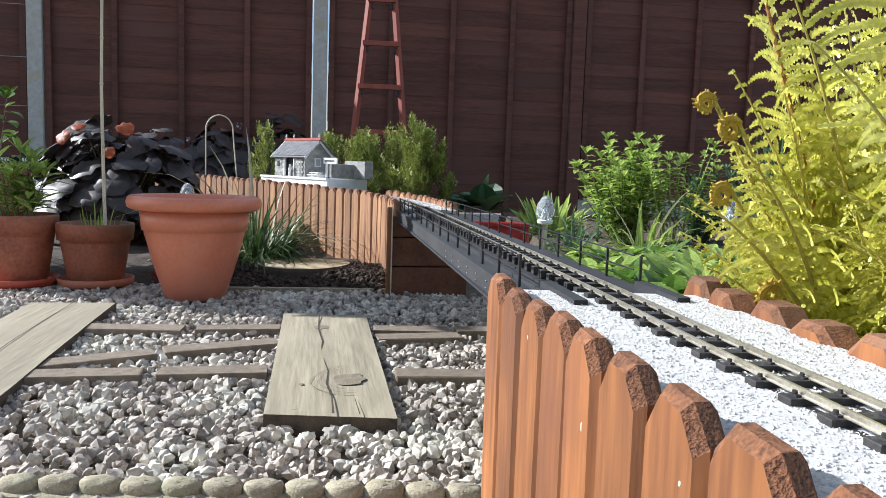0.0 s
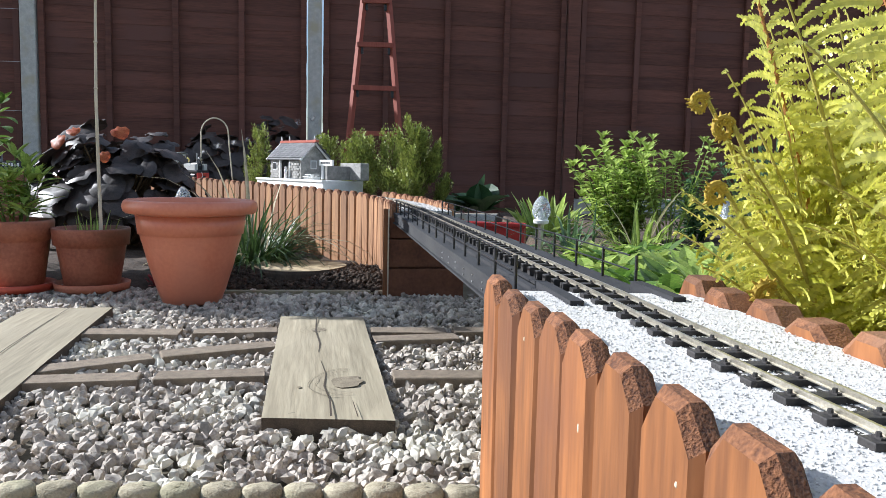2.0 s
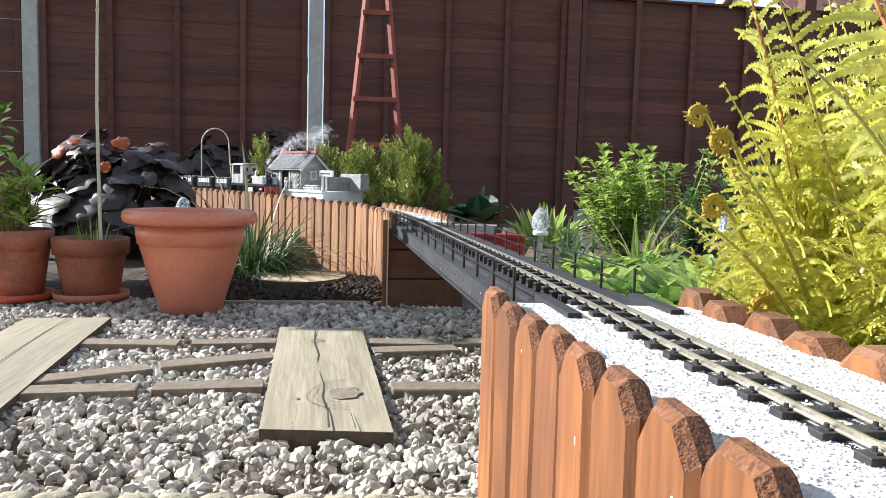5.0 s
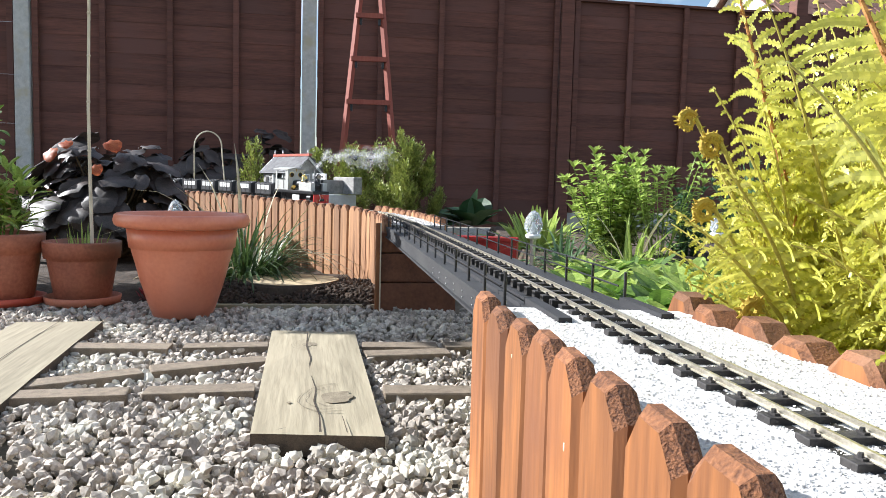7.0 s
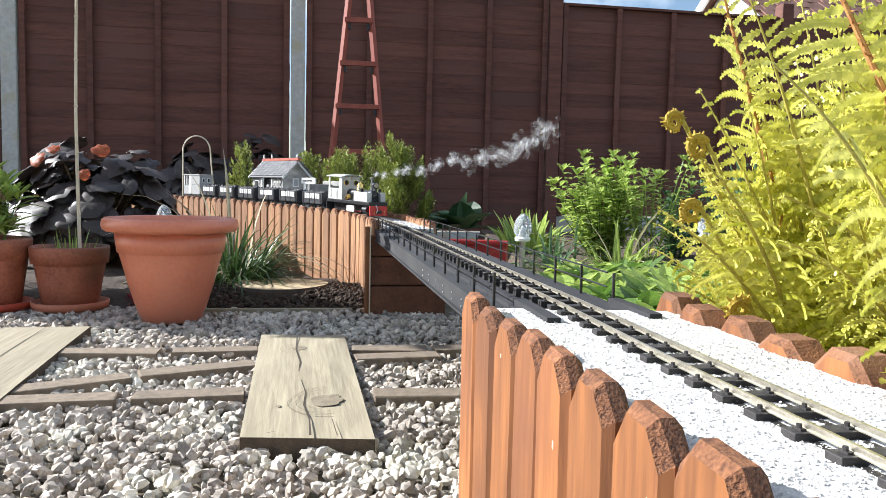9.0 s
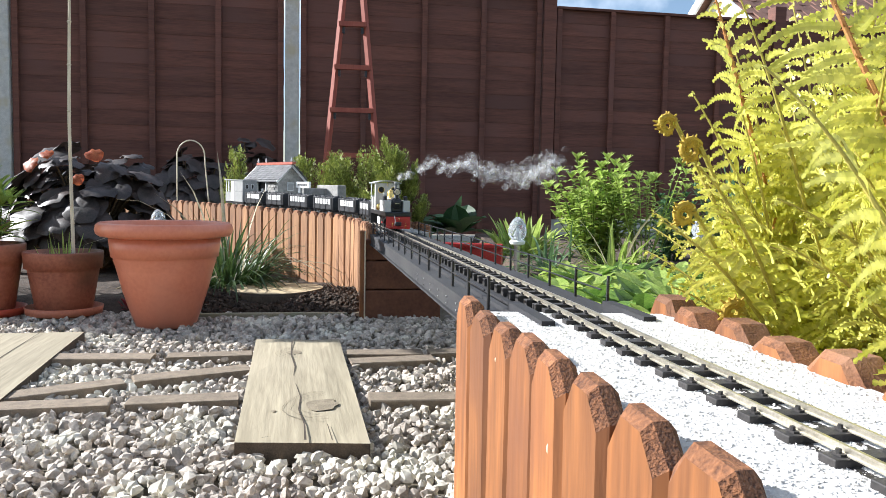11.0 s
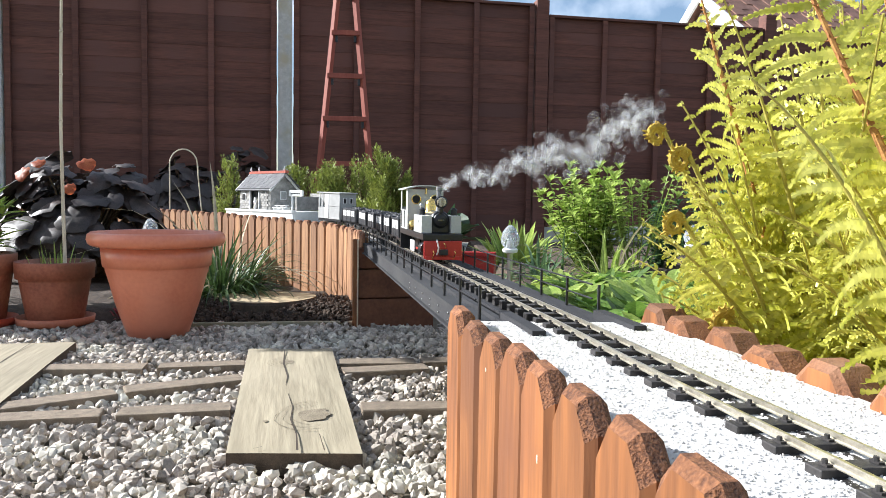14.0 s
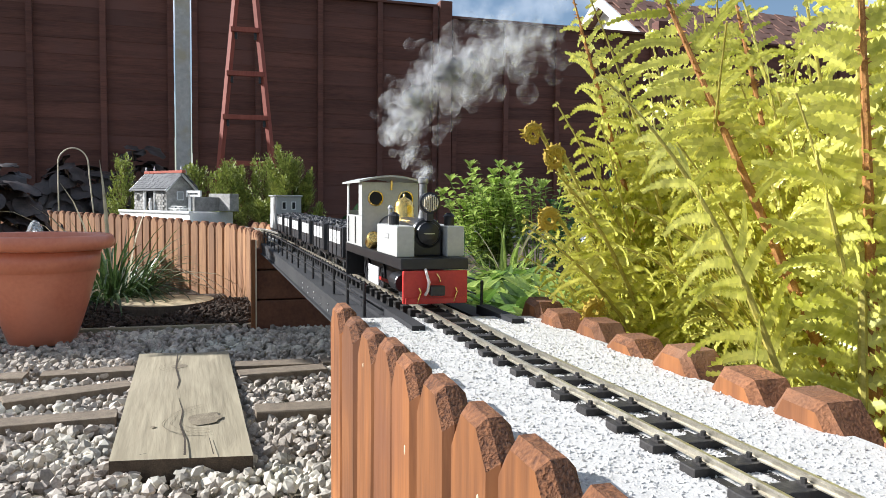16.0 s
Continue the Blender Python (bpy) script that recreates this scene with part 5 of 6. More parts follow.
def station():
    p, head = on_line(S_ST)
    base = pose(p.x, p.y, p.z, 0, 0, head)   # x along travel, y to its left, away from the lens side
    base = base @ pose(.04, 0, 0)
    pf = thing("station_platform", "pale painted model station platform", "platform", base)
    part("slab", boxes((-.32, .28, .058, .27, -.28, .03), bevel=.003), PLATFORM, pf)
    part("coping", boxes((-.322, .282, .052, .075, .024, .034), bevel=.002), PLATFORM, pf)
    for x0, x1, y0, y1, h in ((.2, .36, .2, .245, .11), (-.32, -.27, .2, .235, .11), (.264, .281, .08, .198, .095)):
        wl_ = tagged(part("stone_wall", boxes((x0, x1, y0, y1, .0345, h), bevel=.003), RUBBLE, m=base), "low grey model stone wall on the platform", "wall")
    b = thing("station_building", "small stone model station with a slate roof and red ridge", "model building", base @ pose(-.105, .16, .0345))
    L, W, H, A = .14, .066, .10, .165
    bm = boxes((-L, -.045, -W, -W + .008, 0, H), (.045, L, -W, -W + .008, 0, H), (-.045, .045, -W, -W + .008, .088, H), (-L, L, W - .008, W, 0, H), (-L, -L + .008, -W + .008, W - .008, 0, H), (L - .008, L, -W + .008, W - .008, 0, H))
    part("wall", bm, RUBBLE, b)
    for sx in (-1, 1):
        g = bmesh.new()
        vs = [[g.verts.new((x, y, z)) for y, z in ((-W, H), (W, H), (0, A))] for x in (sx * L, sx * (L - .008))]
        g.faces.new(vs[0]); g.faces.new(vs[1][::-1])
        for k in range(3):
            g.faces.new((vs[0][k], vs[0][(k + 1) % 3], vs[1][(k + 1) % 3], vs[1][k]))
        bmesh.ops.recalc_face_normals(g, faces=g.faces)
        part("gable", g, RUBBLE, b)
    q = random.Random(4)
    stone = mesh_of("stone", boxes((-.011, .011, -.003, .003, -.0055, .0055), bevel=.0015), RUBBLE)
    for j in range(8):
        for i in range(13):
            x = -L + .012 + i * .0235 + (.011 if j % 2 else 0)
            if -.055 < x < .055 or x > L - .01 or (-.12 < x < -.075 and 3 <= j <= 5):
                continue
            part("stone", stone, None, b, m=pose(x, -W - .001, .007 + j * .0118, 0, q.uniform(-3, 3), 0))
    # dark sheet behind the opening, painted in place of the porch's inner shade
    part("doorway", boxes((-.042, .042, -W + .012, -W + .016, 0, .086)), DARKHOLE, b, "dark sheet for the shade inside the porch")
    for x in (-.0445, .0445):
        part("door_post", boxes((x - .004, x + .004, -W - .006, -W + .004, 0, .09), bevel=.001), WHITEPAINT, b)
    part("lintel", boxes((-.05, .05, -W - .006, -W + .004, .088, .096), bevel=.001), WHITEPAINT, b)
    w = part("window", boxes((-.112, -.082, -W - .004, -W + .002, .038, .075), bevel=.001), WHITEPAINT, b)
    part("pane", boxes((-.108, -.086, -W - .006, -W - .003, .042, .071)), DARKHOLE, w)
    w = part("window", boxes((L - .002, L + .004, -.016, .016, .045, .085), bevel=.001), WHITEPAINT, b)
    part("pane", boxes((L + .003, L + .006, -.012, .012, .049, .081)), VANGREY, w)
    slope, span = math.degrees(math.atan2(A - H, W)), math.hypot(A - H, W) + .022
    slate = mesh_of("slate", boxes((-.0105, .0105, -.010, .010, 0, .002)), SLATE)
    for sgn in (-1, 1):
        m = pose(0, 0, A + .002) @ pose(0, 0, 0, -sgn * slope, 0, 0)
        roof = part("roof", boxes((-L - .015, L + .015, 0, span, -.003, .0015)) if sgn > 0 else boxes((-L - .015, L + .015, -span, 0, -.003, .0015)), SLATE, b, m=m)
        for j in range(7):
            for i in range(15):
                part("slate", slate, None, roof, m=pose(-L - .003 + i * .0215 + (.0107 if j % 2 else 0), sgn * (.012 + j * .0138), .002 + .001 * (i % 2), sgn * 3, 0, 0))
        for sx in (-1, 1):
            part("bargeboard", boxes((sx * (L + .017) - .002, sx * (L + .017) + .002, 0, span, -.008, .003)) if sgn > 0 else boxes((sx * (L + .017) - .002, sx * (L + .017) + .002, -span, 0, -.008, .003)), WHITEPAINT, b, m=m)
    tile = mesh_of("ridge_tile", boxes((-.0078, .0078, -.009, .009, A + .002, A + .0135), bevel=.001), RIDGE)
    for i in range(20):
        part("ridge_tile", tile, None, b, "red ridge tile", m=pose(-L - .007 + i * .0165, 0, .001 * (i % 2)))
    for x in (-L - .012, -L * .55, L + .012):
        part("finial", lathe([(.0025, A), (.003, A + .016), (.005, A + .02), (.001, A + .036)], 8), WHITEPAINT, b, m=pose(x, 0, 0))
    sg = thing("station_sign", "white station nameboard on two posts", "sign", base @ pose(.165, .15, .0345))
    for x in (-.035, .035):
        part("post", boxes((x - .004, x + .004, -.004, .004, 0, .075), bevel=.001), WHITEPAINT, sg)
    bd = part("board", boxes((-.055, .055, -.006, .003, .062, .088), bevel=.001), WHITEPAINT, sg)
    for k in range(6):
        part("lettering", boxes((-.036 + k * .013, -.028 + k * .013, -.0075, -.006, .071, .078)), IRON, bd)
    for dx, dy in ((.1, .1), (.17, .085)):
        tb = thing("picnic_table", "tiny white model picnic table on the platform", "table", base @ pose(dx, dy, .0345), group="picnic tables")
        part("tabletop", boxes((-.022, .022, -.01, .01, .018, .021), bevel=.0008), WHITEPAINT, tb)
        for y in (-.018, .018):
            part("bench", boxes((-.022, .022, y - .004, y + .004, .009, .012), bevel=.0008), WHITEPAINT, tb)
        for x in (-.015, .015):
            part("leg", boxes((x - .002, x + .002, -.019, .019, 0, .01), (x - .002, x + .002, -.004, .004, .0105, .0175), bevel=.0005), WHITEPAINT, tb)
    fg = lathe([(.005, 0), (.007, .012), (.005, .024), (.008, .034), (.004, .043), (.0055, .049), (.002, .055)], 12)
    tagged(part("figurine", fg, WHITEPAINT, m=base @ pose(-.07, .075, .0345)), "tiny pale standing model figure on the platform", "figurine")


station()


# ---- the train ----
def wheelset(parent, x, r, half, material):
    axle = part("wheelset", lathe([(.002, -half), (.002, half)], 8, None, pose(0, 0, 0, 90, 0, 0)), material, parent, m=pose(x, 0, r))
    for s in (-1, 1):
        bm = lathe([(r * .3, s * half - .004 * s), (r * 1.1, s * half - .004 * s), (r * 1.1, s * half - .0025 * s), (r, s * half - .0024 * s), (r, s * half + .002 * s), (r * .8, s * half + .002 * s), (r * .75, s * half), (r * .25, s * half), (r * .2, s * half + .003 * s)], 20, None, pose(0, 0, 0, 90, 0, 0))
        for k in range(6):
            box(bm, -.0012, .0012, -s * half - .0005, -s * half + .0005, 0, r * .85, m=Matrix.Rotation(k * math.pi / 3, 4, "Y"))
        bmesh.ops.recalc_face_normals(bm, faces=bm.faces)
        part("wheel", bm, material, axle)
    return axle


def loco():
    t = thing("steam_locomotive", "grey model steam locomotive with brass dome and red buffer beam", "locomotive")
    # frames and running plate
    part("running_plate", boxes((-.165, .172, -.038, .038, .04, .0525), bevel=.0015), BLACKPAINT, t)
    part("frame", boxes((-.15, .16, -.013, -.010, .008, .04), (-.15, .16, .010, .013, .008, .04)), BLACKPAINT, t)
    bb = part("buffer_beam", boxes((.169, .175, -.036, .036, .004, .0395), bevel=.001), REDPAINT, t, "red front buffer beam")
    part("coupler", boxes((.175, .184, -.0085, .0085, .013, .024), bevel=.002), IRON, bb)
    part("beam_foot", boxes((.174, .1775, -.034, .034, .004, .0105), bevel=.001), REDPAINT, bb)
    hose = bmesh.new()
    tube(hose, [(.177, -.012, .041), (.182, -.0125, .038), (.184, -.010, .028), (.183, -.011, .019), (.18, -.013, .014)], .0016, 7)
    part("hose", hose, LINEN, bb, "pale vacuum hose")
    for y in (-.0185, .022):
        ch = bmesh.new()
        tube(ch, [(.176, y, .021), (.179, y + .001, .017), (.178, y - .001, .011), (.177, y - .002, .006)], .001, 6)
        part("chain", ch, BRASS, bb, "brass chain hook")
    hk = bmesh.new()
    tube(hk, [(.176, .001, .036), (.179, .003, .032), (.178, .004, .028)], .001, 6)
    part("lamp_iron", hk, BRASS, bb)
    part("rear_beam", boxes((-.175, -.169, -.036, .036, .004, .0395), bevel=.001), BLACKPAINT, t)
    # boiler
    part("boiler", lathe([(.0165, -.04), (.0165, .1), (.0175, .102), (.0175, .138), (.018, .139), (.0165, .142), (.012, .144)], 32, None, pose(0, 0, .078, 0, 90, 0)), BLACKPAINT, t, smooth=False)
    part("saddle", boxes((.1, .142, -.0165, .0165, .0525, .075), bevel=.002), BLACKPAINT, t)
    dr = part("smokebox_door", lathe([(.0135, 0), (.0125, .002), (.006, .004), (.002, .0045)], 24, None, pose(.144, 0, .078, 0, 90, 0)), BLACKPAINT, t)
    part("door_handle", boxes((.148, .150, -.006, .006, .0775, .0785)), STEEL, dr)
    part("chimney", lathe([(.0075, .09), (.0055, .097), (.0042, .104), (.0045, .133), (.0058, .1345), (.0058, .14), (.0045, .141), (.004, .139)], 20, None, pose(.122, 0, 0)), CHIMNEY, t, "grey chimney with a capped top")
    hl = part("headlamp", lathe([(.0095, -.010), (.0115, -.008), (.0118, .001), (.0098, .002)], 22, None, pose(.15, 0, .112, 0, 90, 0)), BLACKPAINT, t, "black round headlamp")
    part("lamp_lens", lathe([(.0095, .0021), (.006, .0036), (.001, .004)], 20, None, pose(.15, 0, .112, 0, 90, 0)), LENS, hl, "ribbed pale lens")
    for k in range(-3, 4):
        part("lens_bar", boxes((.1535, .1552, k * .0024 - .0005, k * .0024 + .0005, .112 - .0085 * math.cos(k * .36), .112 + .0085 * math.cos(k * .36))), CANE, hl)
    part("lamp_bracket", boxes((.138, .152, -.004, .004, .092, .101), bevel=.001), BLACKPAINT, t)
    part("dome", lathe([(.015, .088), (.014, .092), (.0125, .094), (.0125, .106), (.011, .112), (.0065, .1165), (.0015, .1185), (.0015, .122), (.0005, .123)], 26, None, pose(.035, 0, 0)), BRASS, t, "polished brass steam dome", smooth=True)
    # tanks
    for s in (-1, 1):
        tk = part("side_tank", boxes((.055, .155, *sorted((s * .0385, s * .0185)), .0528, .0865), bevel=.0012), GREYPAINT, t, "pale grey riveted side tank")
        rv = mesh_of("rivet", lathe([(.0008, 0), (.0004, .0005)], 6), GREYPAINT)
        for k in range(9):
            for y in (s * .0375, s * .0195):
                part("rivet", rv, None, tk, m=pose(.155, y, .055 + k * .0037, 0, 90, 0))
        part("filler", lathe([(.006, .0865), (.006, .096), (.007, .097), (.003, .101)], 14, None, pose(.13 if s > 0 else .1, s * .0285, 0)), BLACKPAINT, tk)
        if s < 0:
            part("valve", lathe([(.003, .0865), (.0025, .104), (.004, .105), (.001, .109)], 10, None, pose(.075, s * .027, 0)), STEEL, tk)
            part("nameplate", boxes((.098, .118, s * .0391, s * .0384, .0715, .0775)), VANGREY, tk)
            for k in range(5):
                part("lettering", boxes((.1 + k * .0034, .1024 + k * .0034, s * .0394, s * .0391, .073, .076)), WHITEPAINT, tk)
        part("step_plate", boxes((.0, .058, *sorted((s * .0375, s * .0365)), .012, .034), bevel=.0006), WHITEPAINT, t, "white hanging side panel")
    # cab
    cab = part("cab_front", boxes((-.043, -.039, -.0385, .0385, .0528, .138)), GREYPAINT, t, "grey cab front")
    for s in (-1, 1):
        rg = part("window_rim", lathe([(.0105, -.0025), (.0105, .002), (.0085, .0025), (.0085, -.0025)], 22, None, pose(-.039, s * .0205, .117, 0, 90, 0)), BRASS, cab, "brass window rim")
        part("window_glass", lathe([(.0086, -.001), (.0086, .0012)], 22, None, pose(-.0385, s * .0205, .117, 0, 90, 0)), DARKHOLE, rg, "dark round cab window")
        sd = part("cab_side", boxes((-.15, -.043, *sorted((s * .0385, s * .0368)), .0528, .094), (-.062, -.043, *sorted((s * .0385, s * .0368)), .0945, .138), (-.15, -.138, *sorted((s * .0385, s * .0368)), .0945, .138)), GREYPAINT, t, "grey cab side with an opening")
        for x in (-.125, -.075):
            hr = bmesh.new()
            rod(hr, (x, s * .0405, .056), (x, s * .0405, .092), .0009, seg=6)
            part("handrail", hr, IRON, sd)
        part("brass_pot", lathe([(.006, 0), (.0095, .004), (.0095, .018), (.007, .02)], 16, None, pose(-.012, s * .031, .058, 0, 62, 0)), BRASS, t, "brass lubricator pot")
    part("cab_back", boxes((-.152, -.15, -.0385, .0385, .0528, .1)), GREYPAINT, t)
    roof = bmesh.new()
    n = 12
    rows = []
    for x in (-.162, -.03):
        for dz in (0, .0025):
            rows.append([roof.verts.new((x, -.0435 + .087 * k / n, .1375 + .0075 * math.sin(math.pi * k / n) + dz)) for k in range(n + 1)])
    for a, b in ((0, 2), (1, 3), (0, 1), (2, 3)):
        for k in range(n):
            roof.faces.new((rows[a][k], rows[a][k + 1], rows[b][k + 1], rows[b][k]))
    for k in (0, n):
        roof.faces.new((rows[0][k], rows[1][k], rows[3][k], rows[2][k]))
    bmesh.ops.recalc_face_normals(roof, faces=roof.faces)
    part("cab_roof", roof, GREYPAINT, t, "grey curved cab roof")
    part("whistle", lathe([(.0015, 0), (.0015, .012), (.0005, .014)], 8, None, pose(-.034, .0, .128)), BRASS, t)
    dv = part("cab_bulkhead", boxes((-.148, -.05, -.03, .03, .0528, .075), bevel=.002), BLACKPAINT, t)
    wheels = [wheelset(t, x, .0165, .0138, IRON) for x in (.085, -.02, -.115)]
    for s in (-1, 1):
        part("side_rod", boxes((-.02, .085, *sorted((s * .0225, s * .0205)), .0125, .0165), bevel=.0005), REDPAINT, t, "red coupling rod")
        part("cylinder", lathe([(.0095, 0), (.0105, .002), (.0105, .03), (.0095, .032)], 16, None, pose(.118, s * .029, .024, 0, 90, 0)), BLACKPAINT, t)
    return t, [(w, .0165, x) for w, x in zip(wheels, (.085, -.02, -.115))]


def bars(parent, y, x0, x1, z0, z1, n):
    """White lettering on a wagon's side as plain bars."""
    s = 1 if y > 0 else -1
    w = (x1 - x0) / n
    for k in range(n):
        part("lettering", boxes((x0 + k * w + w * .1, x0 + (k + 1) * w - w * .16, *sorted((y, y + s * .0006)), z0, z1)), WHITEPAINT, parent)


def wagon():
    t = thing("coal_wagon", "black model coal wagon with white lettering, loaded with coal", "wagon", group="coal wagons")
    for s in (-1, 1):
        sd = part("side", boxes((-.0725, .0725, *sorted((s * .037, s * .0335)), .026, .072), bevel=.0008), WAGON, t)
        bars(sd, s * .037, -.056, .056, .046, .066, 6)
        for x in (-.064, -.02, .02, .064):
            part("strap", boxes((x - .0022, x + .0022, *sorted((s * .0382, s * .037)), .027, .0715)), IRON, sd)
        part("planking_groove", boxes((-.072, .072, *sorted((s * .0374, s * .037)), .0405, .0415)), IRON, sd)
    for x in (-1, 1):
        part("end", boxes((*sorted((x * .0725, x * .069)), -.0334, .0334, .026, .072), bevel=.0008), WAGON, t)
    part("floor", boxes((-.069, .069, -.0334, .0334, .026, .03)), WAGON, t)
    part("underframe", boxes((-.076, .076, -.0265, -.0215, .0165, .026), (-.076, .076, .0215, .0265, .0165, .026), (-.079, -.073, -.03, .03, .0165, .026), (.073, .079, -.03, .03, .0165, .026)), IRON, t)
    a = np.random.default_rng(9)
    w = np.c_[a.uniform(-.066, .066, 420), a.uniform(-.031, .031, 420), np.zeros(420)]
    w[:, 2] = .064 + .009 * (1 - (w[:, 1] / .033) ** 2) + a.uniform(-.002, .002, 420)
    tagged(part("coal", pebbles("coal", w, a.uniform(.003, .006, 420), COAL, a, .8, .3), None, t, "heap of black coal"), kind="stuff")
    part("coal_bed", boxes((-.068, .068, -.033, .033, .031, .064)), COAL, t)
    wh = [wheelset(t, x, .0125, .0138, STEEL) for x in (-.036, .036)]
    for x in (-1, 1):
        part("coupling", boxes((*sorted((x * .079, x * .095)), -.003, .003, .018, .022), bevel=.001), IRON, t)
        for s in (-1, 1):
            part("axlebox", boxes((x * .036 - .006, x * .036 + .006, *sorted((s * .024, s * .029)), .008, .018), bevel=.001), IRON, t)
    return t


def van():
    t = thing("brake_van", "grey model brake van with an open verandah and white doors", "wagon")
    part("underframe", boxes((-.085, .085, -.033, .033, .018, .027), bevel=.001), IRON, t)
    for s in (-1, 1):
        sd = part("side", boxes((-.03, .08, *sorted((s * .036, s * .0335)), .027, .122), (-.08, -.03, *sorted((s * .036, s * .0335)), .027, .07)), VANGREY, t)
        part("door", boxes((-.028, .0, *sorted((s * .0375, s * .036)), .029, .118), bevel=.0006), WHITEPAINT, sd, "white van door")
        for x in (-.078, -.055):
            part("pillar", boxes((x - .002, x + .002, *sorted((s * .0345, s * .031)), .0705, .122)), WHITEPAINT, sd)
        part("groove", boxes((.002, .079, *sorted((s * .0364, s * .036)), .074, .075)), IRON, sd)
    fr = part("front_end", boxes((.0775, .08, -.0333, .0333, .027, .122)), VANGREY, t)
    for s in (-1, 1):
        w = part("end_window", boxes((.08, .0812, s * .014 - .0065, s * .014 + .0065, .085, .108)), WHITEPAINT, fr)
        part("pane", boxes((.0812, .0818, s * .014 - .0045, s * .014 + .0045, .087, .106)), DARKHOLE, w)
    part("rear_end", boxes((-.0325, -.03, -.0333, .0333, .027, .122)), VANGREY, t)
    part("rear_rail", boxes((-.08, -.0775, -.0333, .0333, .027, .07)), VANGREY, t)
    part("roof", boxes((-.088, .086, -.0395, .0395, .1225, .127), bevel=.0015), VANGREY, t, "flat grey roof")
    wh = [wheelset(t, x, .0125, .0138, STEEL) for x in (-.045, .045)]
    part("coupling", boxes((.085, .098, -.003, .003, .018, .022), bevel=.001), IRON, t)
    return t


def puff(name_seed, r):
    """A ragged ball of thin vapour made of many small shells."""
    a = np.random.default_rng(name_seed)
    n = 64
    c = a.normal(size=(n, 3)) * r * .5
    v, f = [], []
    ico = bmesh.new()
    bmesh.ops.create_icosphere(ico, subdivisions=2, radius=1)
    bv = np.array([x.co for x in ico.verts])
    bf = np.array([[q.index for q in face.verts] for face in ico.faces])
    ico.free()
    for k in range(n):
        s = r * a.uniform(.2, .42)
        w = bv * (1 + .22 * np.sin(bv[:, [1]] * 4 + k) * np.cos(bv[:, [2]] * 5 + k * 2))
        f.append(bf + len(bv) * k)
        v.append(w * s + c[k])
    me = raw("steam_puff", np.vstack(v), np.vstack(f), STEAM)
    me.polygons.foreach_set("use_smooth", [True] * len(me.polygons))
    ob = new("steam_puff", me)
    return tagged(ob, "ragged white puff of steam drifting from the chimney", "steam", group="steam", kind="stuff")


LOCO, LOCO_WHEELS = loco()
WAGONS = [wagon() for _ in range(1)]
for _ in range(5):
    WAGONS.append(copy_thing(WAGONS[0], Matrix()))
VAN = van()
PUFFS = [puff(300 + k, .011 + .0024 * k) for k in range(13)]

# front of the locomotive along the line, by time
FRONT = [(0, 2.92), (1, 3.155), (2, 3.395), (3, 3.635), (4, 3.87), (5, 4.115), (6.5, 4.48), (7, 4.61), (7.5, 4.75), (8, 4.88), (8.5, 5.0), (9, 5.12), (10, 5.365), (11.5, 5.75), (12, 5.87), (12.5, 6.01), (13, 6.17), (13.5, 6.32), (14, 6.47), (14.5, 6.63), (15, 6.78), (15.5, 6.945), (16, 7.11)]


def front(t):
    return 0.054 + float(np.interp(t, [f[0] for f in FRONT], [f[1] for f in FRONT]))


def vehicle_pose(s, half):
    a, b = on_line(s - half)[0], on_line(s + half)[0]
    m, d = (a + b) / 2, b - a
    return Matrix.Translation(m) @ d.to_track_quat("X", "Z").to_matrix().to_4x4()


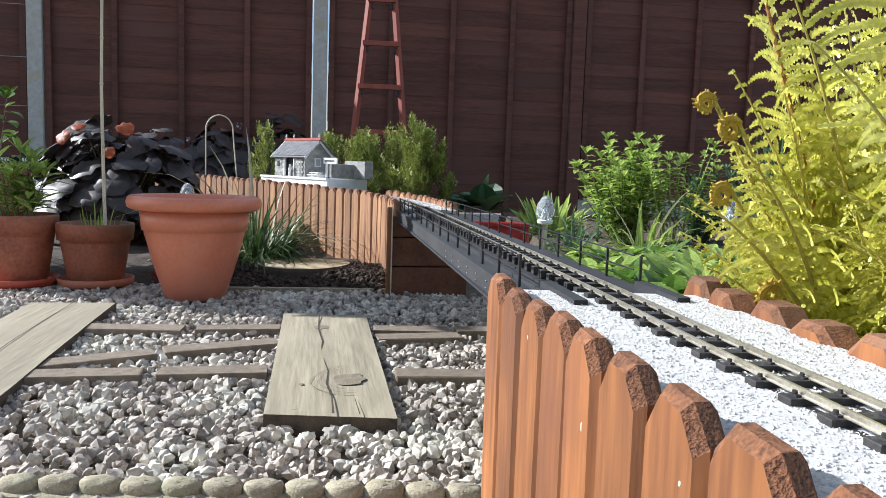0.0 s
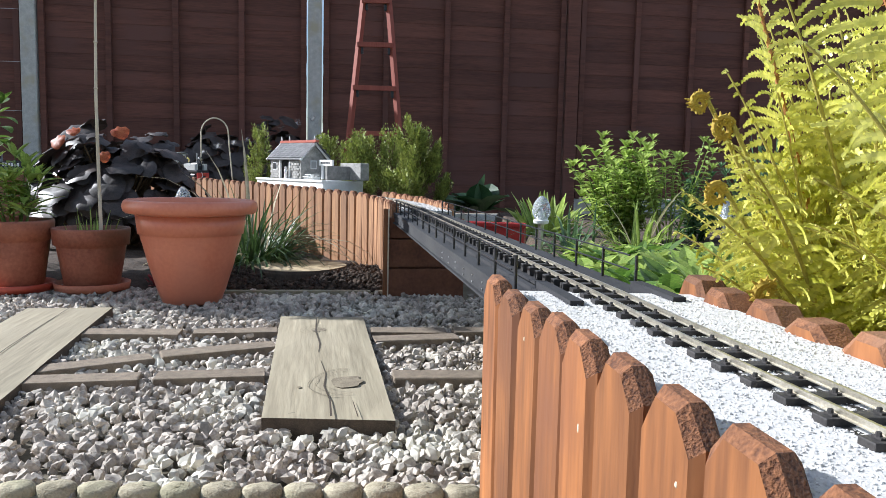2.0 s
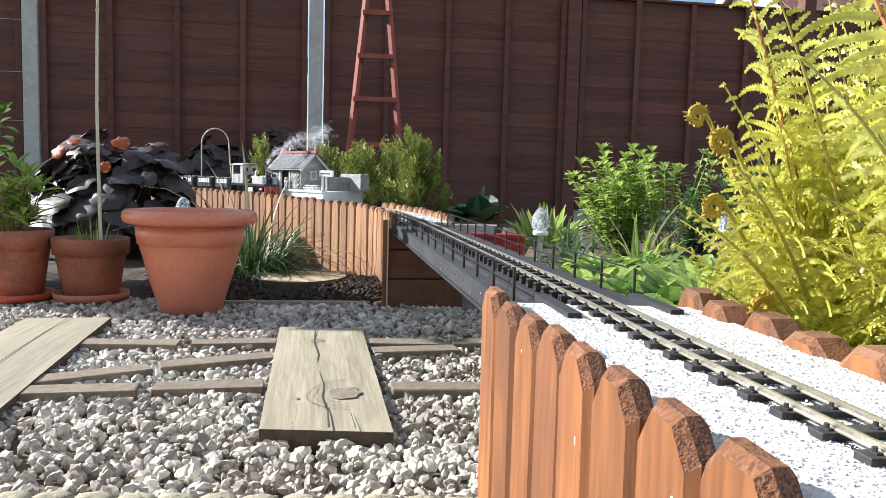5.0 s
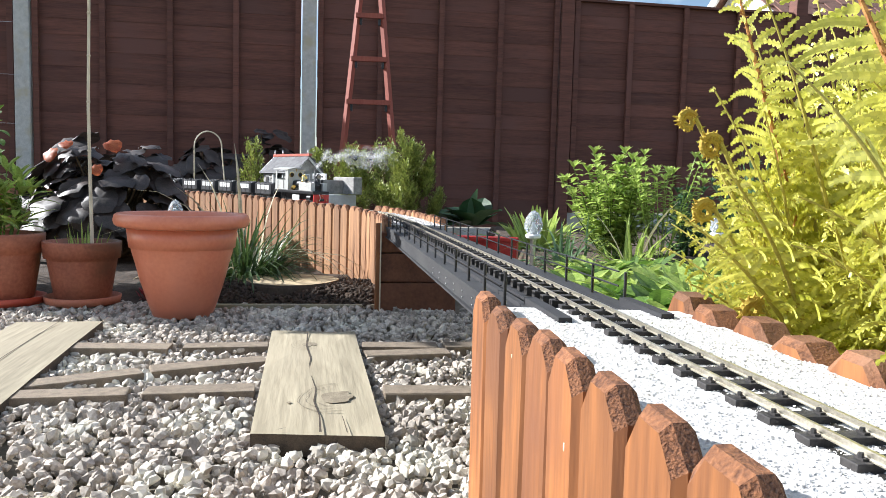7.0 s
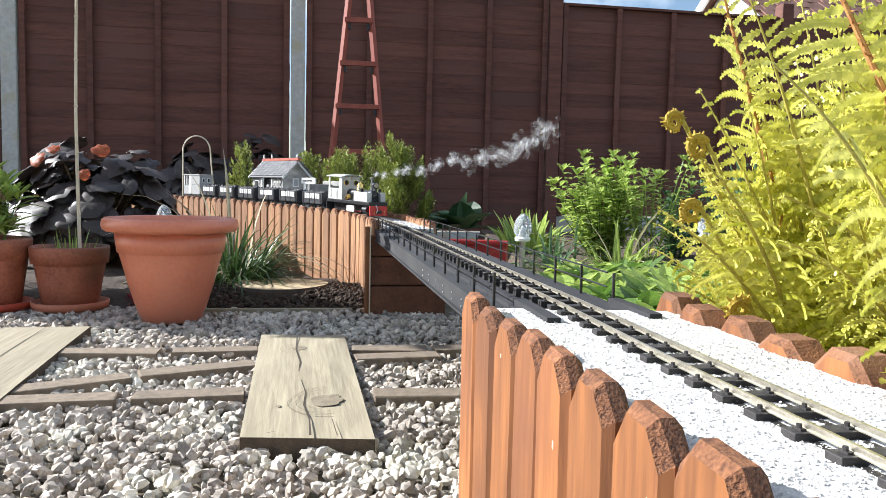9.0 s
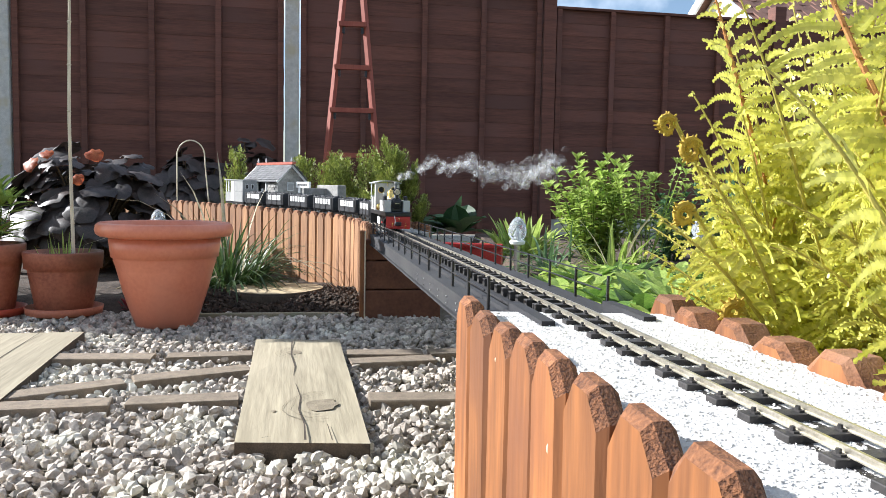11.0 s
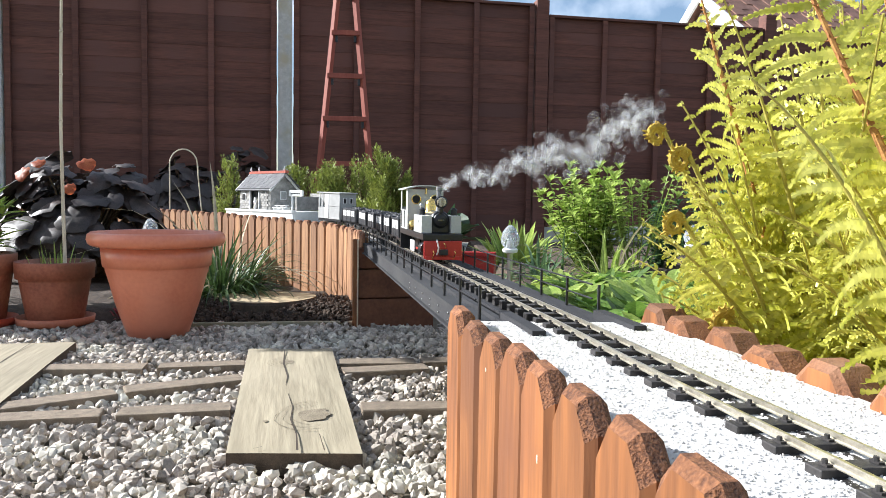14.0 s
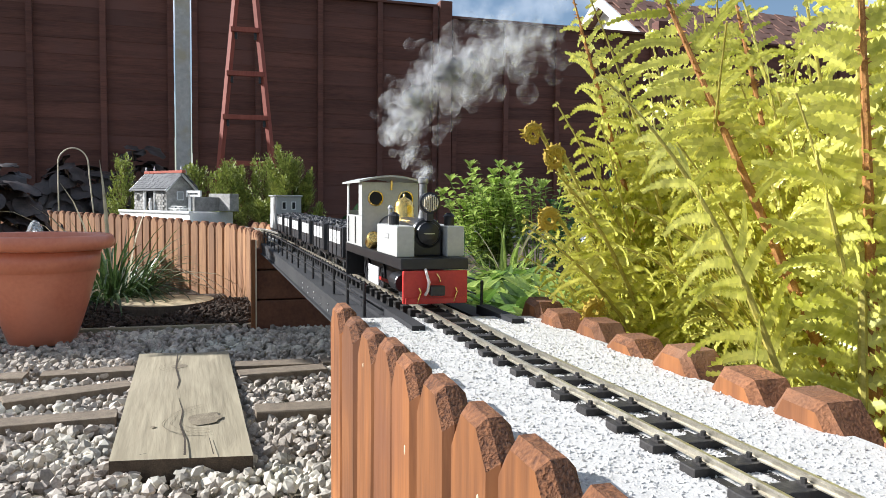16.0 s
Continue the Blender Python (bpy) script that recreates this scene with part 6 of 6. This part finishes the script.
# the plume by time: points (along the picture plane: right, up, metres from the chimney top), near to far
PLUME = [(0, [(0, 0), (.1, .1), (.3, .25), (.6, .4), (1.0, .6)]), (3.1, [(0, 0), (.1, .1), (.3, .25), (.6, .4), (1.0, .6)]), (4, [(0, 0), (.04, .06), (.1, .12), (.18, .16), (.26, .2)]), (7, [(0, 0), (.05, .06), (.12, .05), (.2, .05), (.28, .06)]),
         (8, [(0, 0), (.05, .03), (.12, .05), (.2, .08), (.3, .12)]), (9, [(0, 0), (.12, .02), (.3, .06), (.48, .09), (.68, .2)]), (11.5, [(0, 0), (.1, .06), (.2, .05), (.34, .0), (.44, .03)]), (12, [(0, 0), (.07, .05), (.15, .08), (.22, .1), (.3, .15)]), (12.5, [(0, 0), (.1, -.01), (.24, .0), (.3, .09), (.44, .1)]),
         (13, [(0, 0), (.05, .07), (.12, .13), (.2, .17), (.29, .24)]), (13.5, [(0, 0), (.06, .07), (.13, .14), (.2, .19), (.29, .26)]), (14, [(0, 0), (.08, .02), (.18, .05), (.28, .07), (.42, .16)]),
         (14.5, [(0, 0), (.07, .005), (.16, .04), (.22, .05), (.38, .01)]), (15, [(0, 0), (.05, .02), (.1, .05), (.16, .07), (.24, .06)]), (15.5, [(0, 0), (.04, .05), (.08, .09), (.13, .12), (.19, .15)]),
         (16, [(0, 0), (-.024, .055), (-.012, .09), (.05, .125), (.14, .16)])]


def plume_at(t, u):
    ts = [p[0] for p in PLUME]
    pts = np.array([p[1] for p in PLUME])
    now = np.array([[np.interp(t, ts, pts[:, i, j]) for j in range(2)] for i in range(5)])
    x = u * 4
    return np.interp(x, range(5), now[:, 0]), np.interp(x, range(5), now[:, 1])


def motions():
    times = list(np.arange(0, 16.01, .25))
    walk(LOCO, [(t, vehicle_pose(front(t) - .175, .06)) for t in times])
    for k, w in enumerate(WAGONS):
        walk(w, [(t, vehicle_pose(front(t) - .445 - .19 * k, .036)) for t in times])
    walk(VAN, [(t, vehicle_pose(front(t) - 1.575, .045)) for t in times])
    fine = list(np.arange(0, 16.01, 1 / 15))
    for w, r, x in LOCO_WHEELS:
        walk(w, [(t, pose(x, 0, r) @ Matrix.Rotation(front(t) / r, 4, "Y")) for t in fine])
    for k, p in enumerate(PUFFS):
        u = (k + .3) / len(PUFFS)
        q = random.Random(k)
        jx, jz, jy = q.uniform(-.012, .012), q.uniform(-.012, .012), q.uniform(-.01, .01)
        rows = []
        for t in np.arange(0, 16.01, .5):
            c = vehicle_pose(front(t) - .175, .06) @ Vector((.122, 0, .145))
            dx, dz = plume_at(t, u)
            wob, away = .3 + u, float(np.interp(t, [3.1, 4.0], [2.6, .05]))
            rows.append((t, pose(c.x + dx + jx * wob + .01 * u * math.sin(t * 2 + k), c.y + jy + away * u, c.z + dz + jz * wob + .006 * math.sin(t * 3 + k * 2), 0, 0, 20 * math.sin(t + k))))
        walk(p, rows)


motions()
